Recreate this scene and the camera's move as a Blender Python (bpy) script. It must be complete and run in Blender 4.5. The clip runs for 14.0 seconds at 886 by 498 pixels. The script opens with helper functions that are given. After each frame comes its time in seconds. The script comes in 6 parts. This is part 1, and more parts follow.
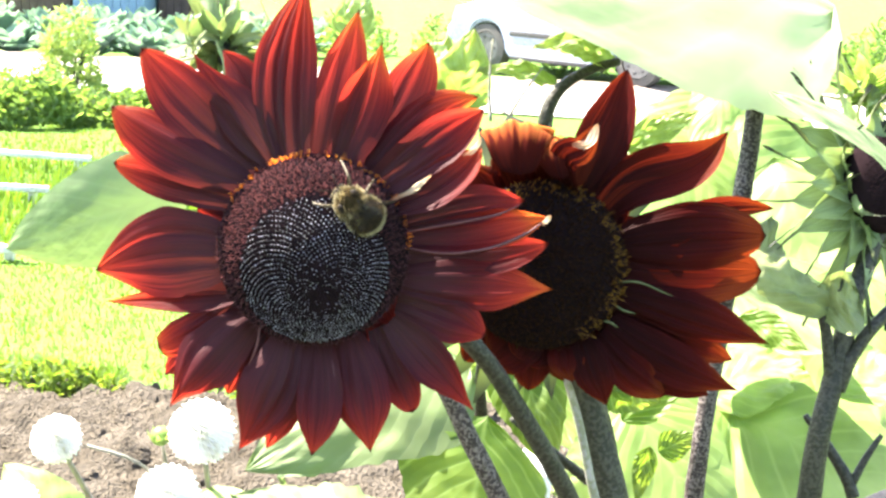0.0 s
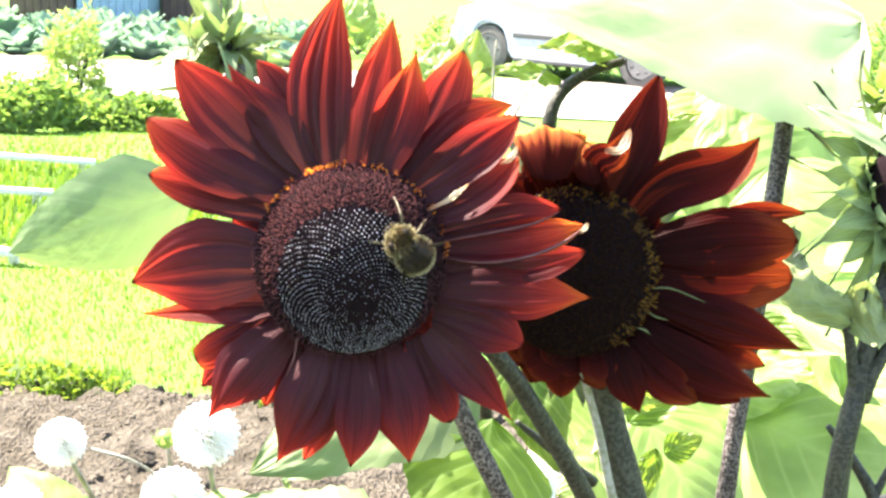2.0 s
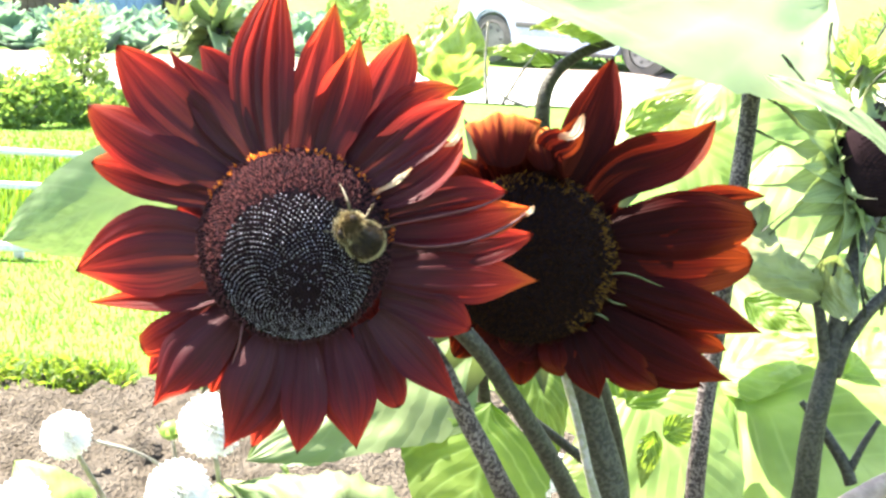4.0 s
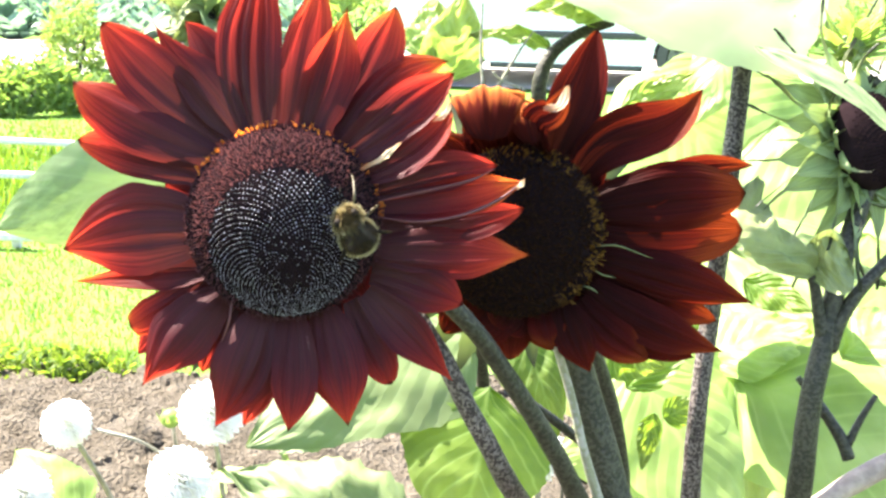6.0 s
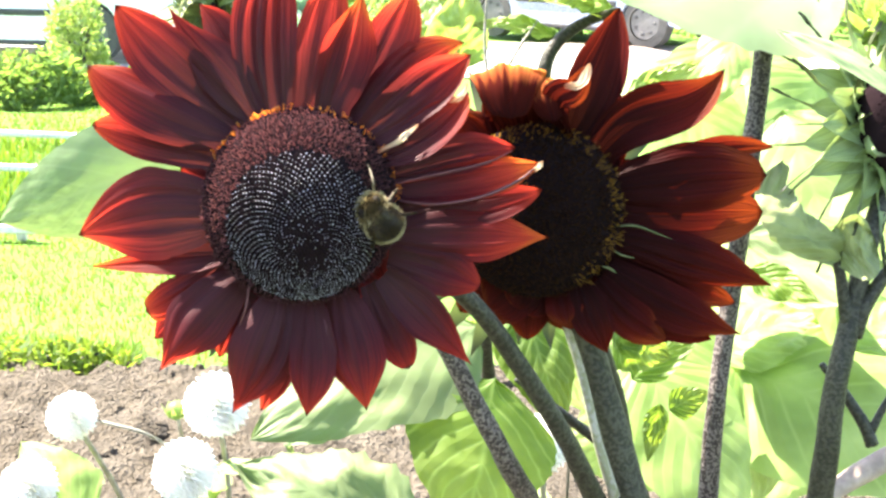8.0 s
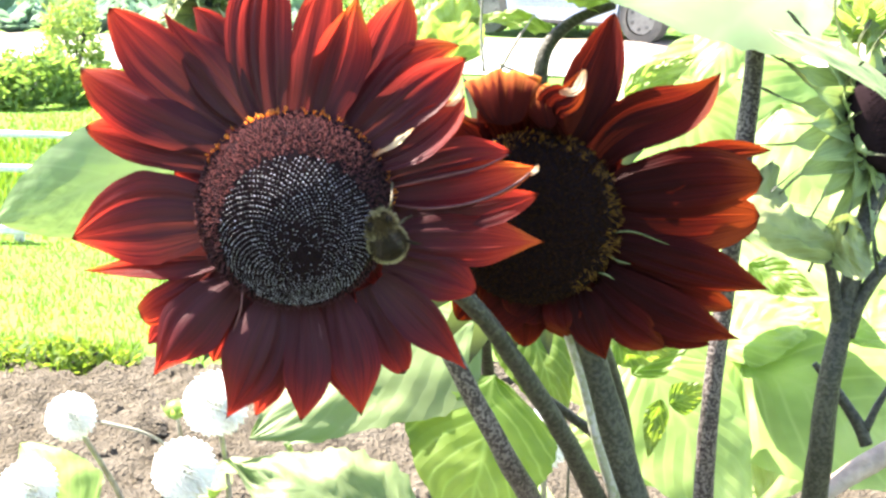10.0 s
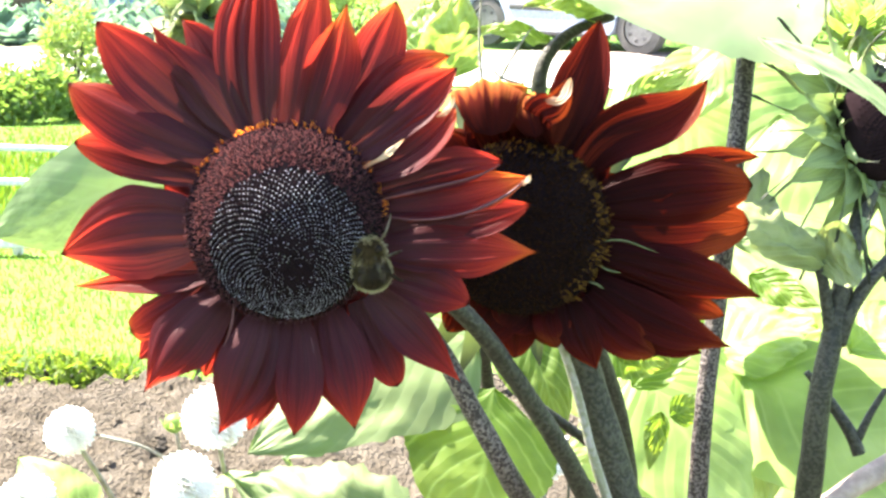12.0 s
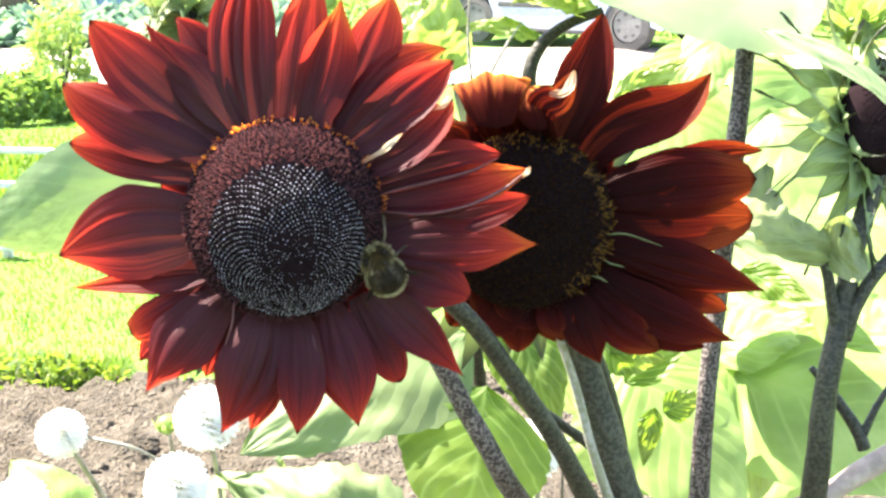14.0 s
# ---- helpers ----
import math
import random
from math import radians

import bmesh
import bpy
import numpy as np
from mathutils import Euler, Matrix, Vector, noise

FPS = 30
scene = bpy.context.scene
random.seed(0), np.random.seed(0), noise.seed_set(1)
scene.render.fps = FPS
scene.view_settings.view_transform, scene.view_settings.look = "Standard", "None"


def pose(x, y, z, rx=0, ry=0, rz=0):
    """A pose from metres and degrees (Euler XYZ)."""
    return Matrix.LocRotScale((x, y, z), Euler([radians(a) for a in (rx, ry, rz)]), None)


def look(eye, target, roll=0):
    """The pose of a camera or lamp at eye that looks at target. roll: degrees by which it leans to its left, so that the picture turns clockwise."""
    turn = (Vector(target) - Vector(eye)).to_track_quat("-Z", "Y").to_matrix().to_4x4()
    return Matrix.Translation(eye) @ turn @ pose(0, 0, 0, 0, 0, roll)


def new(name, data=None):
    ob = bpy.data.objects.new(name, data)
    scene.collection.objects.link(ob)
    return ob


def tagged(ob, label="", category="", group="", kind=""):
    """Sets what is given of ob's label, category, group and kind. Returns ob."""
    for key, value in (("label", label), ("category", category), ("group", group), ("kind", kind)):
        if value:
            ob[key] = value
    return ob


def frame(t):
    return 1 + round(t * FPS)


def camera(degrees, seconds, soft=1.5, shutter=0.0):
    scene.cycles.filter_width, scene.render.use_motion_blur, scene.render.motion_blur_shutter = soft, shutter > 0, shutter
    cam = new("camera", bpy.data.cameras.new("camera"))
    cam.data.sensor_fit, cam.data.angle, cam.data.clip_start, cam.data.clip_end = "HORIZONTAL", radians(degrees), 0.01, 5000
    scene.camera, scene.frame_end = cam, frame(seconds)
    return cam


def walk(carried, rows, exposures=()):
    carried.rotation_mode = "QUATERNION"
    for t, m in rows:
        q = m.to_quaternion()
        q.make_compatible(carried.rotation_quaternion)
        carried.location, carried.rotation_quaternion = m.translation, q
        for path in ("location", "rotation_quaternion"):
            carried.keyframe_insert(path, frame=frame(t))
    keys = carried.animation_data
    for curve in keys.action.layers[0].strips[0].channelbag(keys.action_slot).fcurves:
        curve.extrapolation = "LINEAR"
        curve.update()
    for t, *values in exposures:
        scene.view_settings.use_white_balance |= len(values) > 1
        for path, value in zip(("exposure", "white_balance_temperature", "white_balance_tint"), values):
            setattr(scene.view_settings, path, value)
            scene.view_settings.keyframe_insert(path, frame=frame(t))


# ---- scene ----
# ---- the camera: seconds, place, then the degrees it turns, looks up and leans to its left ----
cam = camera(38.0, 14.0, soft=2.7)
STATION = (0.0, 0.0, 1.35, 0.0, -12.8, 2.5)


def aim(x, y, z, yaw, pitch, lean):
    return pose(x, y, z, 0, 0, yaw) @ pose(0, 0, 0, 90 + pitch, 0, 0) @ pose(0, 0, 0, 0, 0, lean)


PATH = [
    (0, 0.0000, 0.0000, 1.3500, 0.00, -12.80, 2.50),
    (0.5, 0.0000, 0.0006, 1.3499, 0.03, -12.72, 2.41),
    (1, 0.0000, 0.0012, 1.3497, 0.09, -12.70, 2.57),
    (1.5, 0.0000, 0.0018, 1.3496, 0.18, -12.69, 2.64),
    (2, 0.0000, 0.0024, 1.3495, 0.19, -12.73, 2.24),
    (4.5, 0.0051, 0.0046, 1.3456, 0.45, -13.43, 1.36),
    (5, 0.0051, 0.0052, 1.3455, 0.45, -13.68, 1.16),
    (5.5, 0.0051, 0.0058, 1.3453, 0.43, -13.69, 1.23),
    (6, 0.0051, 0.0064, 1.3452, 0.35, -13.82, 0.95),
    (6.5, 0.0051, 0.0070, 1.3451, 0.22, -13.91, 0.64),
    (7, 0.0051, 0.0076, 1.3449, 0.31, -13.90, 0.90),
    (7.5, 0.0051, 0.0082, 1.3448, 0.45, -14.08, 0.81),
    (10, 0.0051, 0.0111, 1.3441, 0.47, -14.37, 0.18),
    (10.5, 0.0051, 0.0117, 1.3440, 0.48, -14.25, 0.01),
    (11, 0.0051, 0.0123, 1.3438, 0.57, -14.15, -0.05),
    (11.5, 0.0051, 0.0129, 1.3437, 0.58, -14.07, -0.05),
    (12, 0.0051, 0.0135, 1.3436, 0.42, -13.83, -0.03),
    (12.5, 0.0051, 0.0141, 1.3434, 0.20, -13.55, -0.09),
    (13, 0.0051, 0.0147, 1.3433, -0.02, -13.40, -0.31),
    (13.5, 0.0051, 0.0153, 1.3432, -0.07, -13.62, -0.24),
    (14, 0.0051, 0.0159, 1.3430, 0.01, -13.92, -0.56),
]
walk(cam, [(t, aim(*row)) for t, *row in PATH], [(0.0, 3.24, 6950, 13), (14.0, 3.24, 6950, 13)])

# ---- light: high summer sun ahead of the camera, shining towards it through the petals ----
SUN_UP, SUN_TURN = 56.0, -60.0  # degrees above the horizon; degrees from straight ahead, minus is to the left
world = bpy.data.worlds.new("sky")
scene.world = world
world.use_nodes = True
sky = world.node_tree.nodes.new("ShaderNodeTexSky")
sky.sky_type, sky.sun_disc = "NISHITA", False
sky.sun_elevation, sky.sun_rotation = radians(SUN_UP), radians(SUN_TURN)
background = world.node_tree.nodes["Background"]
background.inputs["Strength"].default_value = 0.10
world.node_tree.links.new(sky.outputs["Color"], background.inputs["Color"])
sun_data = bpy.data.lights.new("sun", "SUN")
sun_data.energy, sun_data.angle, sun_data.color = 5.0, radians(0.5), (1.0, 0.95, 0.86)
sun = new("sun", sun_data)
sun_way = Vector((math.sin(radians(SUN_TURN)) * math.cos(radians(SUN_UP)), math.cos(radians(SUN_TURN)) * math.cos(radians(SUN_UP)), math.sin(radians(SUN_UP))))
sun.matrix_basis = look(sun_way * 30, (0, 0, 0))


# ---- materials ----
def material(name):
    m = bpy.data.materials.new(name)
    m.use_nodes = True
    m.node_tree.nodes.clear()
    return m, m.node_tree.nodes, m.node_tree.links


def node(nodes, kind, **values):
    n = nodes.new(kind)
    for key, value in values.items():
        n.inputs[key.replace("_", " ")].default_value = value
    return n


def ramp(nodes, stops):
    n = nodes.new("ShaderNodeValToRGB")
    e = n.color_ramp.elements
    while len(e) < len(stops):
        e.new(0.5)
    for k, (at, colour) in enumerate(stops):
        e[k].position, e[k].color = at, (*colour, 1)
    return n


def blend(nodes, links, way, fac, a, b):
    n = nodes.new("ShaderNodeMix")
    n.data_type, n.blend_type = "RGBA", way
    for socket, value in ((n.inputs[0], fac), (n.inputs[6], a), (n.inputs[7], b)):
        if isinstance(value, bpy.types.NodeSocket):
            links.new(value, socket)
        else:
            socket.default_value = (*value, 1) if isinstance(value, tuple) else value
    return n.outputs[2]


def plain(name, dark, light, scale=20.0, rough=0.6, bump=0.3, fine=0.0, metal=0.0, far=0.002, spread=0.5, specular=0.5):
    """A surface of two tones in two sizes of noise, with relief."""
    m, nodes, links = material(name)
    where = nodes.new("ShaderNodeTexCoord").outputs["Object"]
    coarse = node(nodes, "ShaderNodeTexNoise", Scale=scale, Detail=6.0, Roughness=0.6)
    grain = node(nodes, "ShaderNodeTexNoise", Scale=fine or scale * 9, Detail=4.0)
    for n in (coarse, grain):
        links.new(where, n.inputs["Vector"])
    tone = ramp(nodes, [(0.5 - spread / 2, dark), (0.5 + spread / 2, light)])
    links.new(coarse.outputs["Fac"], tone.inputs["Fac"])
    speck = ramp(nodes, [(0.3, (0.72, 0.72, 0.72)), (0.7, (1.15, 1.15, 1.15))])
    links.new(grain.outputs["Fac"], speck.inputs["Fac"])
    colour = blend(nodes, links, "MULTIPLY", 1.0, tone.outputs["Color"], speck.outputs["Color"])
    relief = node(nodes, "ShaderNodeBump", Strength=bump, Distance=far)
    links.new(grain.outputs["Fac"], relief.inputs["Height"])
    s = node(nodes, "ShaderNodeBsdfPrincipled", Roughness=rough, Metallic=metal)
    s.inputs["Specular IOR Level"].default_value = specular
    links.new(colour, s.inputs["Base Color"])
    links.new(relief.outputs["Normal"], s.inputs["Normal"])
    links.new(s.outputs["BSDF"], nodes.new("ShaderNodeOutputMaterial").inputs["Surface"])
    return m


def sheet(name, stops, glow, through_it=0.5, rough=0.5, streaks=(70.0, 2.0), vein=None, bump=0.25, patches=0.3, gloss=0.4, velvet=0.0, dim_base=0.0, margin=0.0, burnt=0.0):
    """A petal or leaf: colour runs from base to tip, streaks or veins run along it, and light passes through it."""
    m, nodes, links = material(name)
    uv = nodes.new("ShaderNodeUVMap").outputs["UV"]
    parted = nodes.new("ShaderNodeSeparateXYZ")
    links.new(uv, parted.inputs["Vector"])
    stretched = nodes.new("ShaderNodeMapping")
    stretched.inputs["Scale"].default_value = (*streaks, 1)
    links.new(uv, stretched.inputs["Vector"])
    whim = nodes.new("ShaderNodeObjectInfo").outputs["Random"]
    lines = node(nodes, "ShaderNodeTexNoise", Scale=1.0, Detail=3.0)
    lines.noise_dimensions = "4D"
    links.new(stretched.outputs["Vector"], lines.inputs["Vector"])
    links.new(whim, lines.inputs["W"])
    wobble = nodes.new("ShaderNodeMath")
    wobble.operation, wobble.inputs[1].default_value = "MULTIPLY_ADD", patches
    links.new(lines.outputs["Fac"], wobble.inputs[0])
    shift = nodes.new("ShaderNodeMath")
    shift.operation, shift.inputs[1].default_value = "SUBTRACT", patches / 2
    links.new(parted.outputs["Y"], shift.inputs[0])
    if margin:
        # the margins and some whole petals are redder than the middle
        out = nodes.new("ShaderNodeMath")
        out.operation, out.inputs[1].default_value = "SUBTRACT", 0.5
        links.new(parted.outputs["X"], out.inputs[0])
        far = nodes.new("ShaderNodeMath")
        far.operation = "MULTIPLY"
        links.new(out.outputs[0], far.inputs[0])
        links.new(out.outputs[0], far.inputs[1])
        more = nodes.new("ShaderNodeMath")
        more.operation, more.inputs[1].default_value = "MULTIPLY_ADD", margin * 4
        links.new(far.outputs[0], more.inputs[0])
        links.new(shift.outputs[0], more.inputs[2])
        sort = nodes.new("ShaderNodeMath")
        sort.operation, sort.inputs[1].default_value = "MULTIPLY_ADD", 0.34
        links.new(whim, sort.inputs[0])
        links.new(more.outputs[0], sort.inputs[2])
        even = nodes.new("ShaderNodeMath")
        even.operation, even.inputs[1].default_value = "SUBTRACT", 0.17 + margin / 3
        links.new(sort.outputs[0], even.inputs[0])
        shift = even
    links.new(shift.outputs[0], wobble.inputs[2])
    tone = ramp(nodes, stops)
    links.new(wobble.outputs[0], tone.inputs["Fac"])
    grain = ramp(nodes, [(0.3, (0.8, 0.8, 0.8)), (0.7, (1.18, 1.18, 1.18))])
    links.new(lines.outputs["Fac"], grain.inputs["Fac"])
    colour = blend(nodes, links, "MULTIPLY", 1.0, tone.outputs["Color"], grain.outputs["Color"])
    if burnt:
        # the withered point
        scorch = ramp(nodes, [(burnt, (1, 1, 1)), (burnt + 0.03, (0.12, 0.12, 0.10))])
        links.new(parted.outputs["Y"], scorch.inputs["Fac"])
        colour = blend(nodes, links, "MULTIPLY", 1.0, colour, scorch.outputs["Color"])
    height = lines.outputs["Fac"]
    if vein:
        # herringbone of side veins, and the midrib
        off = nodes.new("ShaderNodeMath")
        off.operation, off.inputs[1].default_value = "SUBTRACT", 0.5
        links.new(parted.outputs["X"], off.inputs[0])
        side = nodes.new("ShaderNodeMath")
        side.operation = "ABSOLUTE"
        links.new(off.outputs[0], side.inputs[0])
        lean = nodes.new("ShaderNodeMath")
        lean.operation, lean.inputs[1].default_value = "MULTIPLY_ADD", -0.75
        links.new(side.outputs[0], lean.inputs[0])
        links.new(parted.outputs["Y"], lean.inputs[2])
        comb = nodes.new("ShaderNodeMath")
        comb.operation, comb.inputs[1].default_value = "MULTIPLY", 7.5
        links.new(lean.outputs[0], comb.inputs[0])
        saw = nodes.new("ShaderNodeMath")
        saw.operation, saw.inputs[1].default_value = "PINGPONG", 0.5
        links.new(comb.outputs[0], saw.inputs[0])
        least = nodes.new("ShaderNodeMath")
        least.operation = "MINIMUM"
        wide = nodes.new("ShaderNodeMath")
        wide.operation, wide.inputs[1].default_value = "MULTIPLY", 4.0
        links.new(side.outputs[0], wide.inputs[0])
        links.new(saw.outputs[0], least.inputs[0])
        links.new(wide.outputs[0], least.inputs[1])
        mask = ramp(nodes, [(0.0, (0.45, 0.45, 0.45)), (0.13, (0, 0, 0))])
        links.new(least.outputs[0], mask.inputs["Fac"])
        colour = blend(nodes, links, "MIX", mask.outputs["Color"], colour, vein)
        height = least.outputs[0]
    relief = node(nodes, "ShaderNodeBump", Strength=bump, Distance=0.0018 if vein else 0.001)
    links.new(height, relief.inputs["Height"])
    s = node(nodes, "ShaderNodeBsdfPrincipled", Roughness=rough)
    s.inputs["Specular IOR Level"].default_value = gloss
    links.new(colour, s.inputs["Base Color"])
    links.new(relief.outputs["Normal"], s.inputs["Normal"])
    t = nodes.new("ShaderNodeBsdfTranslucent")
    links.new(blend(nodes, links, "MULTIPLY", 1.0, colour, glow), t.inputs["Color"])
    links.new(relief.outputs["Normal"], t.inputs["Normal"])
    mix = node(nodes, "ShaderNodeMixShader", Fac=through_it)
    if dim_base:
        # the base passes less light: fleshy, with the shade of the head put in
        thin = ramp(nodes, [(0.30, (through_it - dim_base,) * 3), (0.80, (through_it,) * 3)])
        links.new(wobble.outputs[0], thin.inputs["Fac"])
        links.new(thin.outputs["Color"], mix.inputs["Fac"])
    s.inputs["Sheen Weight"].default_value, s.inputs["Sheen Roughness"].default_value = velvet, 0.45
    links.new(s.outputs["BSDF"], mix.inputs[1])
    links.new(t.outputs["BSDF"], mix.inputs[2])
    links.new(mix.outputs["Shader"], nodes.new("ShaderNodeOutputMaterial").inputs["Surface"])
    return m


def speckled(name, ground, spots, scale=900.0, amount=0.5):
    """A hairy stem: pale and purple flecks over green."""
    m, nodes, links = material(name)
    where = nodes.new("ShaderNodeTexCoord").outputs["Object"]
    flecks = node(nodes, "ShaderNodeTexNoise", Scale=scale, Detail=2.0)
    broad = node(nodes, "ShaderNodeTexNoise", Scale=35.0, Detail=3.0)
    for n in (flecks, broad):
        links.new(where, n.inputs["Vector"])
    tone = ramp(nodes, [(amount - 0.06, ground), (amount + 0.06, spots)])
    links.new(flecks.outputs["Fac"], tone.inputs["Fac"])
    shade = ramp(nodes, [(0.3, (0.65, 0.65, 0.65)), (0.7, (1.3, 1.3, 1.3))])
    links.new(broad.outputs["Fac"], shade.inputs["Fac"])
    colour = blend(nodes, links, "MULTIPLY", 1.0, tone.outputs["Color"], shade.outputs["Color"])
    relief = node(nodes, "ShaderNodeBump", Strength=0.7, Distance=0.0008)
    links.new(flecks.outputs["Fac"], relief.inputs["Height"])
    s = node(nodes, "ShaderNodeBsdfPrincipled", Roughness=0.55)
    s.inputs["Specular IOR Level"].default_value = 0.3
    links.new(colour, s.inputs["Base Color"])
    links.new(relief.outputs["Normal"], s.inputs["Normal"])
    links.new(s.outputs["BSDF"], nodes.new("ShaderNodeOutputMaterial").inputs["Surface"])
    return m


def islands(name, dark, light):
    """Small pale knobs, each of its own brightness."""
    m, nodes, links = material(name)
    tone = ramp(nodes, [(0.1, dark), (0.95, light)])
    links.new(nodes.new("ShaderNodeNewGeometry").outputs["Random Per Island"], tone.inputs["Fac"])
    s = node(nodes, "ShaderNodeBsdfPrincipled", Roughness=0.4)
    s.inputs["Specular IOR Level"].default_value = 0.5
    links.new(tone.outputs["Color"], s.inputs["Base Color"])
    links.new(s.outputs["BSDF"], nodes.new("ShaderNodeOutputMaterial").inputs["Surface"])
    return m


# dark bases are pigment plus the shade of overlapping petals, put into the colour
RED_PETAL = sheet("red_petal", [(0.0, (0.040, 0.015, 0.018)), (0.34, (0.040, 0.010, 0.013)), (0.55, (0.056, 0.009, 0.012)), (0.76, (0.115, 0.013, 0.013)), (0.93, (0.21, 0.028, 0.017)), (1.0, (0.25, 0.058, 0.016))], (3.3, 2.1, 1.4), 0.5, 0.46, (34.0, 1.6), patches=0.34, bump=0.4, gloss=0.08, dim_base=0.30, margin=0.12, burnt=0.95)
# red_petal darkened: the rear flower's shade is put into the colour
SHADE_PETAL = sheet("shaded_red_petal", [(0.0, (0.012, 0.003, 0.003)), (0.45, (0.022, 0.003, 0.003)), (0.8, (0.055, 0.006, 0.005)), (1.0, (0.115, 0.021, 0.008))], (2.2, 1.7, 0.8), 0.36, 0.45, (26.0, 0.8), patches=0.3, bump=0.8, gloss=0.03, dim_base=0.16, margin=0.2, burnt=0.96)
BRACT_PALE = plain("pale_bract", (0.06, 0.07, 0.03), (0.12, 0.13, 0.06), 300.0, 0.7, 0.2, far=0.0003, specular=0.1)
RIDGE = plain("petal_ridge", (0.05, 0.014, 0.015), (0.12, 0.04, 0.04), 400.0, 0.6, 0.3, far=0.0003, specular=0.3)
GREEN_LEAF = sheet("sunflower_leaf", [(0.1, (0.08, 0.15, 0.024)), (0.5, (0.115, 0.18, 0.034)), (0.9, (0.155, 0.215, 0.06))], (1.9, 1.75, 0.75), 0.5, 0.5, (2.5, 3.5), vein=(0.25, 0.36, 0.13), bump=0.6, patches=1.3)
PALE_LEAF = sheet("pale_leaf", [(0.0, (0.20, 0.265, 0.14)), (0.5, (0.14, 0.20, 0.095)), (1.0, (0.185, 0.25, 0.115))], (1.2, 1.3, 0.65), 0.3, 0.6, (14.0, 14.0), vein=(0.19, 0.255, 0.135), bump=0.1, patches=0.9)
GREY_LEAF = sheet("grey_green_leaf", [(0.1, (0.115, 0.165, 0.065)), (0.5, (0.15, 0.20, 0.085)), (0.9, (0.12, 0.17, 0.07))], (1.2, 1.3, 0.8), 0.35, 0.6, (3.0, 4.0), vein=(0.16, 0.21, 0.10), bump=0.4, patches=1.0)
CURL_LEAF = sheet("wilting_leaf", [(0.1, (0.15, 0.185, 0.075)), (0.5, (0.21, 0.24, 0.105)), (0.9, (0.17, 0.20, 0.085))], (1.2, 1.3, 0.8), 0.25, 0.6, (4.0, 6.0), vein=(0.21, 0.25, 0.12), bump=0.4, patches=1.0)
YOUNG_OR_LIT_LEAF = sheet("young_or_lit_leaf", [(0.1, (0.19, 0.295, 0.075)), (0.5, (0.25, 0.35, 0.11)), (0.9, (0.34, 0.42, 0.18))], (1.25, 1.2, 0.7), 0.45, 0.5, (2.5, 3.5), vein=(0.30, 0.40, 0.14), bump=0.6, patches=1.3)
BRACT_GREEN = sheet("bract_green", [(0.0, (0.17, 0.23, 0.10)), (0.45, (0.22, 0.28, 0.13)), (0.65, (0.13, 0.16, 0.07)), (0.9, (0.025, 0.03, 0.018))], (1.3, 1.4, 0.8), 0.22, 0.6, (16.0, 2.0))
WHITE_PETAL = sheet("white_petal", [(0.0, (0.9, 0.9, 0.8)), (0.3, (0.93, 0.93, 0.9)), (1.0, (0.94, 0.94, 0.92))], (1.0, 1.0, 0.98), 0.55, 0.6, (12.0, 2.0), patches=0.1)
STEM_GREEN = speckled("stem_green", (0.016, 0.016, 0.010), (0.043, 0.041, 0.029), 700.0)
STEM_PURPLE = speckled("stem_purple", (0.026, 0.018, 0.019), (0.15, 0.125, 0.118), 900.0, 0.52)
STEM_PALE = speckled("stem_pale", (0.2, 0.2, 0.13), (0.28, 0.26, 0.23), 400.0)
FLORET_DARK = plain("floret_dark", (0.009, 0.006, 0.007), (0.018, 0.011, 0.013), 300.0, 0.85, 0.2, far=0.0003, specular=0.0)
FLORET_TIP = islands("floret_tip", (0.028, 0.026, 0.03), (0.25, 0.235, 0.275))
FLORET_OPEN = sheet("floret_open", [(0.0, (0.022, 0.010, 0.012)), (0.5, (0.060, 0.027, 0.031)), (1.0, (0.118, 0.068, 0.072))], (1.5, 1.0, 0.9), 0.4, 0.9, (8.0, 2.0), gloss=0.0)
FLORET_OLIVE = sheet("floret_olive", [(0.0, (0.05, 0.026, 0.008)), (0.6, (0.19, 0.105, 0.028)), (1.0, (0.26, 0.155, 0.05))], (1.4, 1.2, 0.6), 0.4, 0.8, (8.0, 2.0), gloss=0.0)
# open florets darkened and browned: the rear disc's shade put into the colour
FLORET_SHADED_BROWN = sheet("floret_shaded_brown", [(0.0, (0.010, 0.006, 0.004)), (0.6, (0.026, 0.014, 0.008)), (1.0, (0.065, 0.034, 0.017))], (1.5, 1.2, 0.7), 0.4, 0.8, (8.0, 2.0), gloss=0.0)
# orange at the bend: underside colour and the sunlit crest, put into the ramp
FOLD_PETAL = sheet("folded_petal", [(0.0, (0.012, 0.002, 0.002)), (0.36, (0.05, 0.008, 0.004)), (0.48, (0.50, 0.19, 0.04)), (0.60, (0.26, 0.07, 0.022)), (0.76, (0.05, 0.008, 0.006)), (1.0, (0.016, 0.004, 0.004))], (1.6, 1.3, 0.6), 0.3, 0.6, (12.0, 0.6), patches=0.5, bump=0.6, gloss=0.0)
CREAM_PETAL = sheet("cream_petal_back", [(0.0, (0.40, 0.12, 0.06)), (0.25, (0.62, 0.40, 0.24)), (0.6, (0.72, 0.62, 0.46)), (1.0, (0.5, 0.22, 0.08))], (1.1, 1.05, 0.95), 0.45, 0.5, (20.0, 0.8), patches=0.2, gloss=0.1)
